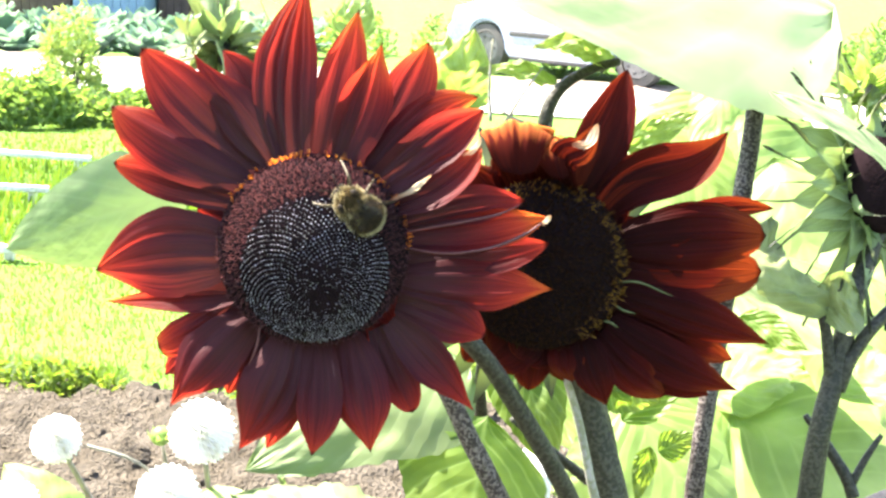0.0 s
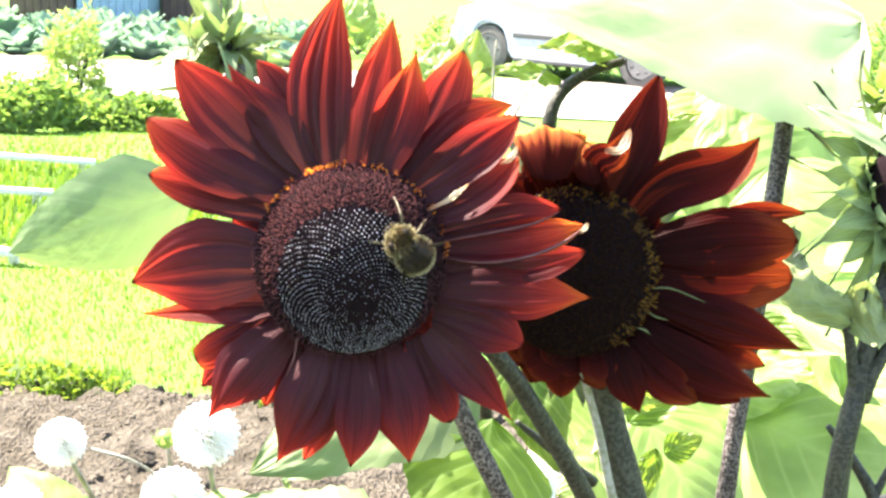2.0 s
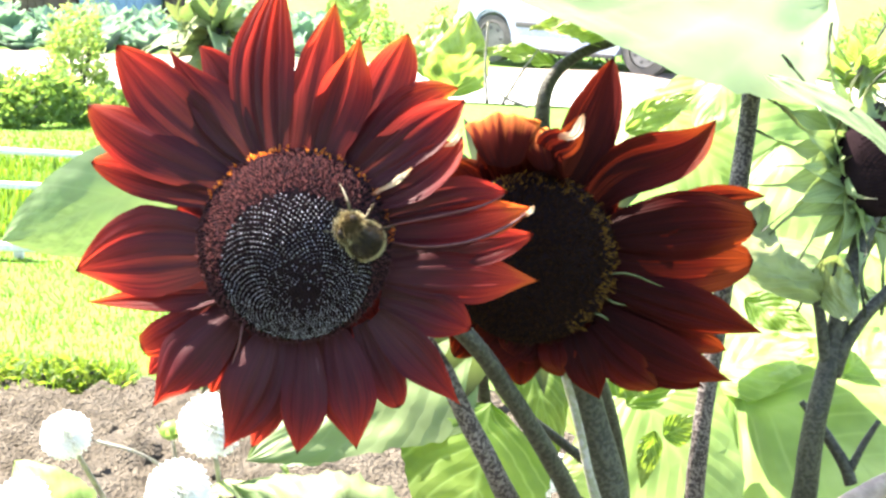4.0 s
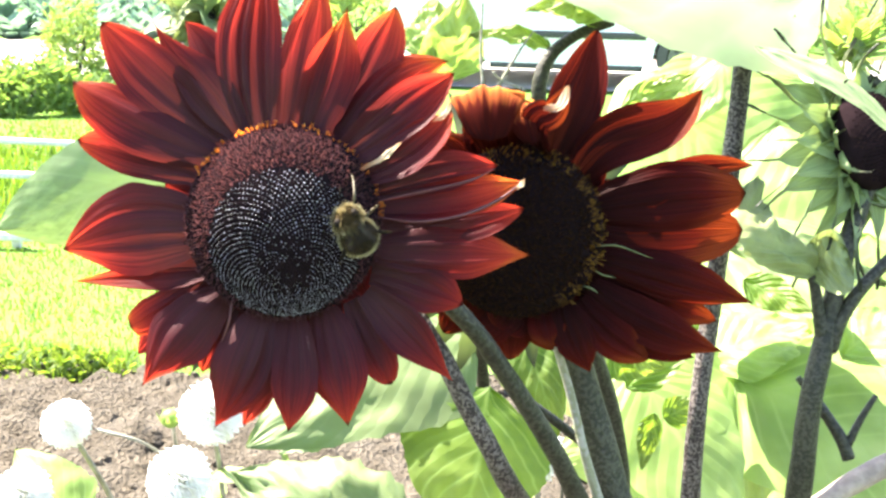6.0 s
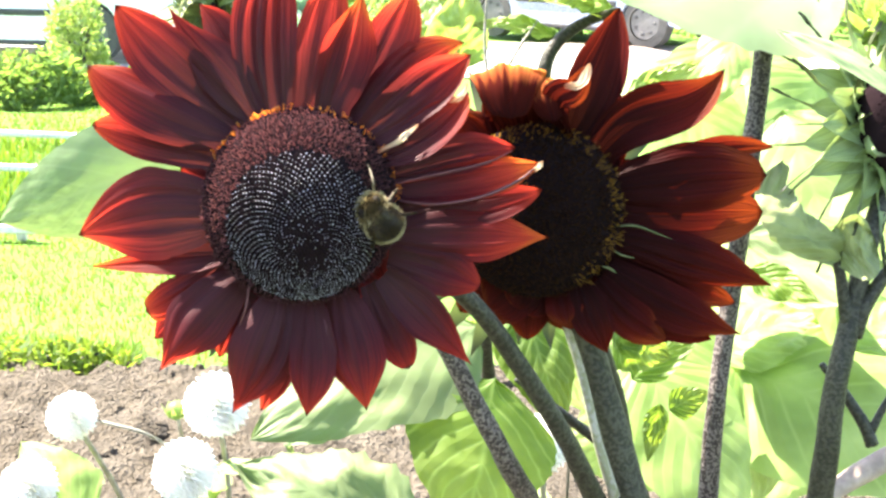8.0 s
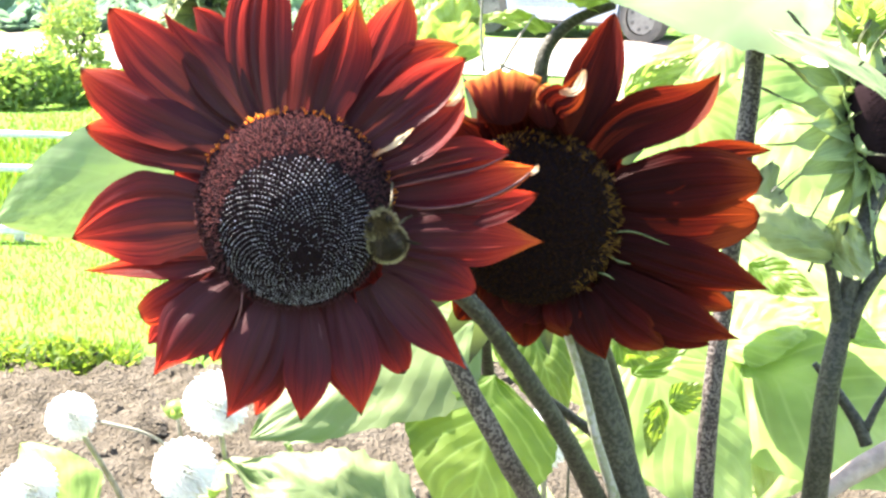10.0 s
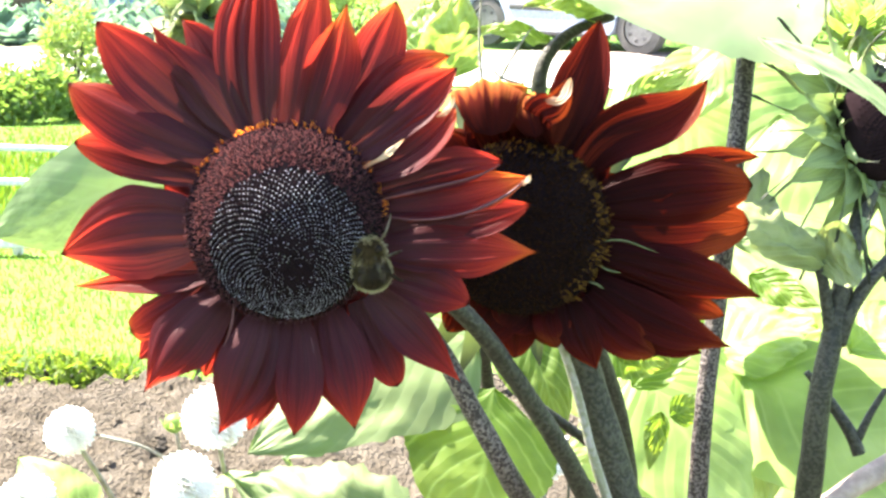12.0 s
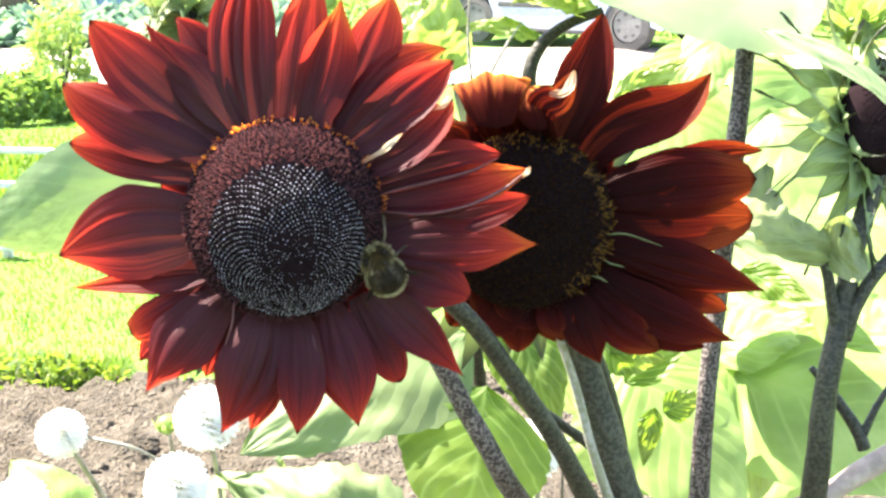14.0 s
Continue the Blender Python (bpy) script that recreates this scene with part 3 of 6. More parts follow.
            add_blade(bm, m @ (spread * 0.2), m @ (Vector((0, 0, tall * rnd.uniform(0.75, 1.1))) + spread + drift), girth, m.to_3x3() @ spread.normalized(), profile=petal_width, along=3, across=2, slot=slot, cup=size * 0.15)
    for f in bm.faces:
        f.smooth = True
    return bm


def add_petal(bm, line, width, side=None, peak=0.55, blunt=0.7, cup=0.0, keel=0.0, roll=0.0, twist=0.0, pleat=0.00045, point=0, seed=0.0, across=26, ribs=()):
    """A ray petal along a line of points. cup bends its edges, keel folds it along the middle, roll and twist (degrees) turn it round its
    length, blunt rounds its tip off, peak is where it is widest, point draws the tip out; ribs are folds along it (where across, width,
    height in millimetres), and finer creases and waves come from seed."""
    uv = bm.loops.layers.uv.verify()
    rnd = random.Random(round(seed * 1000))
    creases = [(rnd.uniform(-0.75, 0.75), rnd.uniform(0.05, 0.11), rnd.uniform(0.4, 1.3), rnd.uniform(-0.25, 0.25)) for _ in range(4)]
    waves = [(rnd.uniform(1.5, 4.0), rnd.random() * 6, rnd.uniform(0.3, 1.0)) for _ in range(3)]
    count = len(line) - 1
    rows = []
    for i, p in enumerate(line):
        s = i / count
        way = (line[min(i + 1, count)] - line[max(i - 1, 0)]).normalized()
        sd = (side - way * side.dot(way)).normalized() if side else way.cross(Vector((0, 0, 1))).normalized()
        nm = sd.cross(way)
        c, sn = math.cos(radians(roll + twist * s)), math.sin(radians(roll + twist * s))
        sd, nm = sd * c + nm * sn, nm * c - sd * sn
        if s < peak:
            w = 0.48 + 0.52 * math.sin(s / peak * math.pi / 2)
        else:
            w = max(0.0, math.cos((s - peak) / (1 - peak) * math.pi / 2)) ** (blunt + 0.15 * point * s)
        w *= width / 2 * (1 + 0.05 * noise.noise((s * 6, seed, 3.1)))
        mid = math.sin(math.pi * min(1.0, 0.12 + s * 0.88))
        row = []
        for j in range(across + 1):
            v = 2 * j / across - 1
            edge = 1 + 0.035 * noise.noise((s * 9, seed + v * 0.3, v))
            up = cup * v * v * w * 2 / width + keel * (abs(v) - 0.5) * mid
            for at, wide, deep, drift in creases:
                up -= pleat * deep * math.exp(-(((v - at - drift * s) / wide) ** 2)) * mid
            for at, wide, high in ribs:
                up += high / 1000 * math.exp(-(((v - at * (1 - 0.25 * s)) / wide) ** 2)) * mid
            for often, shift, deep in waves:
                up += pleat * 0.55 * deep * math.sin(often * math.pi * v + shift + 1.6 * s) * mid
            up += 0.0007 * abs(v) ** 3 * math.sin(s * 11 + seed * 5 + v) * mid
            row.append((bm.verts.new(p + sd * v * w * edge + nm * up), (v / 2 + 0.5, s)))
        rows.append(row)
    for a, b in zip(rows, rows[1:]):
        for j in range(across):
            quad = (a[j], a[j + 1], b[j + 1], b[j])
            f = bm.faces.new([q[0] for q in quad])
            f.smooth = True
            for loop, q in zip(f.loops, quad):
                loop[uv].uv = q[1]
    return bm


def ray_petal(head, base, mid, tip, width, lift, layer, arch=3.0, cup=0.0, keel=0.0, sway=0.0, **kw):
    """One ray petal in the head's own axes, in millimetres: it runs from base by mid to tip; lift raises the tip towards the viewer."""
    low = -4.0 - 2.0 * layer
    a, b = Vector((*base, low)), Vector((*tip, lift))
    bow = Vector((*mid, 0)) - Vector(((base[0] + tip[0]) / 2, (base[1] + tip[1]) / 2, 0))
    bow.z = arch
    aside = (b - a).cross(Vector((0, 0, 1))).normalized() * sway
    line = [(a.lerp(b, s) + bow * 4 * s * (1 - s) + aside * math.sin(math.tau * s)) / 1000 for s in (k / 26 for k in range(27))]
    seed = base[0] * 0.917 + tip[1] * 0.431 + tip[0] * 0.113
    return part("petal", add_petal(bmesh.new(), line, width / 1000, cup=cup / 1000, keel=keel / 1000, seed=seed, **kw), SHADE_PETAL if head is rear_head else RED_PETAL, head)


def folded_petal(head, points, width, mat, label, side=(1, 0, 0), name="petal", **kw):
    """A petal that bends over along a run of points in the head's own axes, in millimetres."""
    line = spline([Vector(p) / 1000 for p in points], 8)
    return part(name, add_petal(bmesh.new(), line, width / 1000, side=Vector(side), seed=points[0][0], **kw), mat, head, label)


def petal_ridge(head, points, width, mat, label):
    """The rolled margin or raised rib of a petal, in millimetres in the head's own axes."""
    w = width / 2900
    return part("petal_ridge", tube([Vector(p) / 1000 for p in points], [w * 0.25, w * 0.8, w, w * 0.9, w * 0.2], 8, 0.3), mat, head, label)


def sepals(head, radius, count, reach, seed):
    rnd = random.Random(seed)
    for k in range(count):
        a = math.tau * (k + rnd.uniform(-0.2, 0.2)) / count
        way = Vector((math.cos(a), math.sin(a), 0))
        part("sepal", blade(way * radius * 0.7 + Vector((0, 0, -0.010)), way * reach * rnd.uniform(0.85, 1.1) + Vector((0, 0, -0.013 - rnd.random() * 0.007)), 0.015, (0, 0, 1), profile=dart_width, along=6, across=4, cup=0.001), BRACT_GREEN, head)


def sunflower(root_at, head_pose, label, disc, stem, radii, stem_mat, fringe):
    root = thing("sunflower", root_at, label, "sunflower", "sunflowers in the bed")
    head = part("flower_head", disc, [FLORET_DARK, FLORET_TIP, *fringe], root, "dome of dark seed florets ringed by open florets")
    head.matrix_basis = Matrix.Translation(-Vector(root_at)) @ head_pose
    # sepals behind the petals are enlarged to shade their bases
    sepals(head, 0.026, 26, 0.050, len(label))
    part("stem", tube([Vector(p) - Vector(root_at) for p in stem], radii, 14, 0.12), stem_mat, root, "hairy green stem")
    return root, head


FRONT_AT, REAR_AT = (-0.0372, 0.3604, 1.2663), (0.0338, 0.4185, 1.2512)
FRONT_POSE, REAR_POSE = facing(FRONT_AT, 3, 4), facing(REAR_AT, 2, 8)
FRONT_ROOT, REAR_ROOT = (0.127, 0.606, 0.0), (0.082, 0.488, 0.0)
front_root, front_head = sunflower(
    FRONT_ROOT, FRONT_POSE, "dark red sunflower in full bloom with a maroon-black centre",
    add_disc(bmesh.new(), 0.0275, 0.0175, (0.06, -0.45), 1500, 3600, 4, 0.745, (75.0, 0.25, 0.95, 0.96)),
    [FRONT_ROOT, (0.0717, 0.4537, 1.0903), (0.0474, 0.4103, 1.1698), (0.0294, 0.3974, 1.2035), (0.0132, 0.3878, 1.2289), (-0.0016, 0.3819, 1.2437), (-0.0208, 0.3767, 1.2567), (-0.0340, 0.3709, 1.2627)], [0.007, 0.005, 0.0033, 0.0031, 0.0030, 0.0030, 0.004, 0.007], STEM_GREEN, (FLORET_OPEN, FLORET_SUNLIT_GOLD))
rear_root, rear_head = sunflower(
    REAR_ROOT, REAR_POSE, "very dark maroon sunflower with drooping petals and a brown centre",
    add_disc(bmesh.new(), 0.0285, 0.009, (0.1, 0.0), 0, 2200, 9, 0.0, (30.0, -0.1, 1.1, 0.80)),
    [REAR_ROOT, (0.0777, 0.4266, 1.1063), (0.0650, 0.4309, 1.1615), (0.0547, 0.4324, 1.1948), (0.0474, 0.4333, 1.2172), (0.0414, 0.4339, 1.2332), (0.0392, 0.4287, 1.2466)], [0.009, 0.0072, 0.0060, 0.0056, 0.0053, 0.005, 0.007], STEM_GREEN, (FLORET_SHADED_BROWN, FLORET_OLIVE))
# the petals, clockwise from the left, then the rear flower's
ray_petal(front_head, (-21.5, 13.3), (-39.8, 20), (-57.6, 24.7), 13.2, -6, 1, arch=1, cup=1.5, blunt=0.73)
ray_petal(front_head, (-19.4, 19.2), (-40.6, 29.2), (-57.4, 41), 16.6, -3, 0, arch=3, cup=-2.5, blunt=0.79, roll=-12)
ray_petal(front_head, (-16.3, 23.4), (-34.6, 40.6), (-49.2, 57.6), 17.6, -5, 1, arch=2, cup=1.5, blunt=0.86)
ray_petal(front_head, (-12.1, 24.8), (-23.7, 39.6), (-34.9, 57.2), 17.6, -5, 0, arch=2, cup=-2, blunt=1.54, peak=0.42, roll=10, point=1, ribs=((-0.62, 0.09, 1.2), (0.35, 0.1, 0.6)))
ray_petal(front_head, (-12.3, 28.8), (-18.7, 46.5), (-27.3, 58.2), 10.4, -14, 2, arch=1, cup=1, blunt=1.13)
ray_petal(front_head, (-21.8, -2), (-41.8, -1.2), (-62.6, -6.2), 26.4, -4, -1, arch=2, cup=-1, blunt=0.89, peak=0.5, point=1, ribs=((0.5, 0.10, -1.3), (-0.3, 0.12, -0.8)))
ray_petal(front_head, (-5.9, 24.6), (-8.1, 50), (-1.7, 78.5), 18.8, -9, 0, arch=3, cup=1, blunt=1.06, peak=0.5, ribs=((-0.17, 0.12, 1.8), (0.62, 0.13, 1.8), (-0.75, 0.1, 1.2), (0.2, 0.16, -1.4)))
ray_petal(front_head, (1.9, 24.3), (8, 47.5), (13.1, 69.7), 14.4, -7, 1, arch=2, cup=1.5, blunt=1.13, peak=0.5)
ray_petal(front_head, (6.6, 22.6), (14.5, 41.1), (19.9, 60.4), 15.7, -6, 0, arch=2, cup=2, blunt=1.4, peak=0.5, point=1, roll=-8)
ray_petal(front_head, (11.2, 20.8), (26.4, 44), (33.6, 60.5), 14.4, -8, 1, arch=1, cup=1.5, blunt=0.99, peak=0.55)
ray_petal(front_head, (14.3, 18.4), (31.1, 36.6), (48.3, 44.6), 13.2, -8, 1, arch=4, cup=-2, blunt=0.99, peak=0.6, point=1)
ray_petal(front_head, (15.8, 15.9), (32.7, 28.3), (49.8, 40.9), 14.4, -5, 0, arch=5, cup=3, blunt=0.86, peak=0.6, roll=10, point=1)
ray_petal(front_head, (19.6, 11.8), (36.9, 18.3), (48.3, 30.2), 13.8, 1, 0, arch=5, cup=3, blunt=0.99, peak=0.55, roll=30)
ray_petal(front_head, (21.5, 7), (41.7, 12.3), (61.1, 14), 11.3, 0, 0, arch=1, keel=1.5, blunt=0.86, peak=0.6, roll=6, pleat=0.0005)
ray_petal(front_head, (23.2, 3.4), (46.9, 4.9), (68.2, 9.5), 11.6, 1, 0, arch=1, keel=1.5, cup=1, blunt=0.86, peak=0.6, roll=8, point=1, pleat=0.0005)
ray_petal(front_head, (24.6, -3.1), (46.9, -2.7), (68.7, 1.8), 11, -2, 1, arch=1, cup=0.5, blunt=0.86, peak=0.65, roll=9, pleat=0.0004)
ray_petal(front_head, (24, -9), (47.3, -10.1), (70.2, -11.7), 15.4, 0.5, 0, arch=0.6, cup=-1, blunt=1.33, peak=0.55, roll=8, point=1, pleat=0.0005)
ray_petal(front_head, (24.1, -15.6), (37.5, -19.1), (50, -25.4), 15.1, 0, 1, arch=0.5, cup=0.5, blunt=0.86, peak=0.6, roll=9, pleat=0.0005)
ray_petal(front_head, (22.3, -21), (34.4, -33.4), (46.8, -47.4), 12.9, 2, 0, arch=1, cup=2, blunt=1.4, peak=0.45, point=1)
ray_petal(front_head, (18.2, -23.4), (24, -36.2), (28.8, -47.7), 11.3, -1, 1, arch=1, cup=2, blunt=0.59, peak=0.6)
ray_petal(front_head, (10.1, -25.3), (13.8, -40.8), (16.3, -57.3), 16.6, 9, 0, arch=3, cup=-2, blunt=1.06, peak=0.5, point=1)
ray_petal(front_head, (1.3, -26.5), (2, -42), (-0.5, -58.3), 13.2, 8, 0, arch=3, cup=2, blunt=0.99, peak=0.58, point=1)
ray_petal(front_head, (-6.9, -25.1), (-12.6, -41.3), (-21.7, -57.9), 19.5, 2, -1, arch=5, cup=-2.5, blunt=1.27, peak=0.48, point=1, ribs=((-0.45, 0.07, -1.3), (0.05, 0.08, -1.2)))
ray_petal(front_head, (-4.4, -28.9), (-7.8, -44.7), (-14.2, -58.8), 9.4, -5, 1, arch=1, cup=0, blunt=0.86, peak=0.6, point=1)
ray_petal(front_head, (-15.4, -24.4), (-20.9, -32.8), (-25.2, -42.7), 8.8, -5, 1, arch=1, cup=0, blunt=0.86, peak=0.6)
ray_petal(front_head, (-17.4, -20.1), (-29, -30.3), (-40.5, -44.3), 17.6, 7, 0, arch=4, cup=-2, blunt=1.4, peak=0.5, point=1)
ray_petal(front_head, (-25.5, -20), (-35.3, -29.1), (-43.4, -36.9), 8.2, -6, 1, arch=1, cup=0, blunt=0.86, peak=0.6, point=1)
ray_petal(front_head, (-22.9, -16.1), (-34.2, -23.2), (-44.5, -28.6), 10.4, -2, 1, arch=2, cup=0, blunt=0.3, peak=0.6)
ray_petal(front_head, (-22, -13.7), (-39.8, -14.7), (-60.4, -15.2), 9.7, -5, 1, arch=2, cup=2, blunt=1.13, peak=0.35, roll=-25, point=1)
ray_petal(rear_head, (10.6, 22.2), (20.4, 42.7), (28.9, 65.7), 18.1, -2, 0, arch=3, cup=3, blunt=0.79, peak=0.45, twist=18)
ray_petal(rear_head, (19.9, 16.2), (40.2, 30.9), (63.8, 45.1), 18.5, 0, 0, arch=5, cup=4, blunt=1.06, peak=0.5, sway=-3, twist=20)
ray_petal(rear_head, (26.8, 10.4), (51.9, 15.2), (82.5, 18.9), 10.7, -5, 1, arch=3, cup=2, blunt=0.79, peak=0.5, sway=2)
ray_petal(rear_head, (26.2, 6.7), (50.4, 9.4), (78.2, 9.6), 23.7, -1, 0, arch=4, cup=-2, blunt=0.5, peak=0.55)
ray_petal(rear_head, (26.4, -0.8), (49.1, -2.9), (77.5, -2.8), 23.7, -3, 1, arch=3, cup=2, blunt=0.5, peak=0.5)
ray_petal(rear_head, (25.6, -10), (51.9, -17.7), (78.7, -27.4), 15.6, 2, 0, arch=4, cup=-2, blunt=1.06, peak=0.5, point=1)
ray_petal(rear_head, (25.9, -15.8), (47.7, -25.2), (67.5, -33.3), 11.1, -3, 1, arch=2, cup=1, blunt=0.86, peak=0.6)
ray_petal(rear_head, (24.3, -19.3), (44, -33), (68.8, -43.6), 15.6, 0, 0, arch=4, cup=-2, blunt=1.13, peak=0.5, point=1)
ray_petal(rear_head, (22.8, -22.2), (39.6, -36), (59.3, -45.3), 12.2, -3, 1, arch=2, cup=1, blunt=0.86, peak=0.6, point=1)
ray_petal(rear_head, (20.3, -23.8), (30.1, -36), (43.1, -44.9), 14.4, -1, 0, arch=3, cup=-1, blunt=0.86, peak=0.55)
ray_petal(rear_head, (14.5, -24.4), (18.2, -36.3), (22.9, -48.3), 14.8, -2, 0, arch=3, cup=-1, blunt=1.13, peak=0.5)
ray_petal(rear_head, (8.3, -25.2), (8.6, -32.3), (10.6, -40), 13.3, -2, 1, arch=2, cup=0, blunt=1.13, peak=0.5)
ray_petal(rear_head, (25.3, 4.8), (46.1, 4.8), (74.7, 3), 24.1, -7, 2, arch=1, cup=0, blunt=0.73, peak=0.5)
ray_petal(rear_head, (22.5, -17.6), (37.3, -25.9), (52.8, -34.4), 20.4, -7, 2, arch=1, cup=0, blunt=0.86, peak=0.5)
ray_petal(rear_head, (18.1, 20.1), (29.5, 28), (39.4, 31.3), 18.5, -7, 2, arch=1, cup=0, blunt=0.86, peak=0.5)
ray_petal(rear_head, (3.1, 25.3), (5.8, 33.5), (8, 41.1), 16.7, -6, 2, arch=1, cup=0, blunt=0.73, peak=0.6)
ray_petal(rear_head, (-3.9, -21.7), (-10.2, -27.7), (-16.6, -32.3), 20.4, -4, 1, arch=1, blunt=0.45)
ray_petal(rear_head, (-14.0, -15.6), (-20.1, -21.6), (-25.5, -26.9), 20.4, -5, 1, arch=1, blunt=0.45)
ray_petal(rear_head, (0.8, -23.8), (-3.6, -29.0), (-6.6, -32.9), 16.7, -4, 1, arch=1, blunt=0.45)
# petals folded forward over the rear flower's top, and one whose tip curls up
folded_petal(rear_head, [(-4.5, 24.2, -3), (-7.3, 37.6, -5), (-9.4, 47.2, 1), (-10.7, 41.3, 9), (-10.9, 29.4, 12)], 24, FOLD_PETAL, "folded petal painted orange along its sunlit bend", blunt=0.35, peak=0.5, pleat=0.0006, cup=0.004)
folded_petal(rear_head, [(1.1, 25.3, -3), (2.7, 36.2, -4), (3.2, 42.6, 2), (2.7, 36.4, 9), (4, 28.3, 10)], 14, FOLD_PETAL, "folded petal painted orange along its sunlit bend", blunt=0.35, peak=0.5, pleat=0.0006, cup=0.004)
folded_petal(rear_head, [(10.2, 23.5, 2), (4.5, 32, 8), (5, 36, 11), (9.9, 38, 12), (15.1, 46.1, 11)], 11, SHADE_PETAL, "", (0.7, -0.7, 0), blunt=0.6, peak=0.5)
folded_petal(rear_head, [(6.5, 39.1, 12.5), (11.9, 40.1, 13), (14.9, 46.4, 12.5)], 3.2, CREAM_PETAL, "cream underside of a curled petal tip", (0.4, -0.8, 0.4), "petal_tip", blunt=0.5, peak=0.6, pleat=0.0003)
# cream slivers: sun glare on turned petal edges put into the colour
folded_petal(front_head, [(22.0, 14.0, 3), (28.6, 17.5, 5), (33.8, 21.6, 5)], 1.6, CREAM_PETAL, "petal edge turned over, its sun glare painted cream", (-0.6, 0.7, -0.3), "petal_edge", blunt=0.6, peak=0.55, pleat=0.0002)
folded_petal(front_head, [(42.6, 27.1, 4), (46.2, 29.0, 3), (48.0, 32.4, 2)], 1.6, CREAM_PETAL, "petal edge turned over, its sun glare painted cream", (-0.6, 0.7, -0.3), "petal_edge", blunt=0.6, peak=0.6, pleat=0.0002)
folded_petal(front_head, [(65.6, 7.4, 3), (66.9, 8.3, 3), (68.2, 10.1, 3)], 1.5, CREAM_PETAL, "curled petal tip, its sun glare painted cream", (-0.6, 0.7, -0.3), "petal_tip", blunt=0.6, peak=0.6, pleat=0.0002)
# rolled margins, in a lighter tone: their sunlit rims are put into the colour
for points, width in (
    ([(24.7, 4.7, 2), (33.3, 6.5, 4), (41.9, 8.0, 5), (52.9, 10.4, 5), (59.9, 13.3, 2)], 1.1),
    ([(26.1, 0.7, 2), (37.0, -0.9, 4), (50.9, 0.9, 6), (61.3, 5.1, 5), (67.4, 9.2, 2)], 1.3),
    ([(5.3, -32, 2), (7, -40.5, 4), (8.3, -47.8, 3)], 1.1),
    ([(-15, -20.1, 3), (-15.9, -26.9, 4), (-18.5, -33.3, 2)], 1.0),
):
    petal_ridge(front_head, points, width, RIDGE, "rolled petal margin, its sunlit edge painted paler")
for points, width in (([(24.5, -6, 2), (31.4, -5.9, 3), (42.9, -10.5, 6)], 1.0), ([(24.2, -13.7, 3), (26.3, -15.2, 4), (30.3, -16.3, 5)], 1.2), ([(19.6, -18.6, 5), (22.4, -19.6, 5), (24.5, -21.1, 5)], 1.2)):
    petal_ridge(rear_head, points, width, BRACT_PALE, "thin pale green bract between the petals")
# an inner rank of shorter petals fills the gaps of both flowers
rnd = random.Random(31)
for k in range(20):
    a = math.tau * (k + rnd.uniform(-0.25, 0.25)) / 20
    for head, r, drop in ((front_head, rnd.uniform(35, 39), -10), (rear_head, rnd.uniform(38, 44), -10)):
        x, y = math.cos(a), math.sin(a)
        ray_petal(head, (x * 22, y * 22), (x * r * 0.75, y * r * 0.75), (x * r, y * r), rnd.uniform(14, 17), drop, 2, arch=0)
part("leaf_stalk", tube([Vector(p) - Vector(REAR_ROOT) for p in ((0.0394, 0.4216, 1.2195), (0.0439, 0.4228, 1.2112), (0.0498, 0.4220, 1.1942), (0.0557, 0.4210, 1.1718), (0.0626, 0.4213, 1.1506))], [0.0006, 0.0013, 0.0015, 0.0016, 0.002], 8), STEM_PALE, rear_root, "pale peeling stalk along the stem")


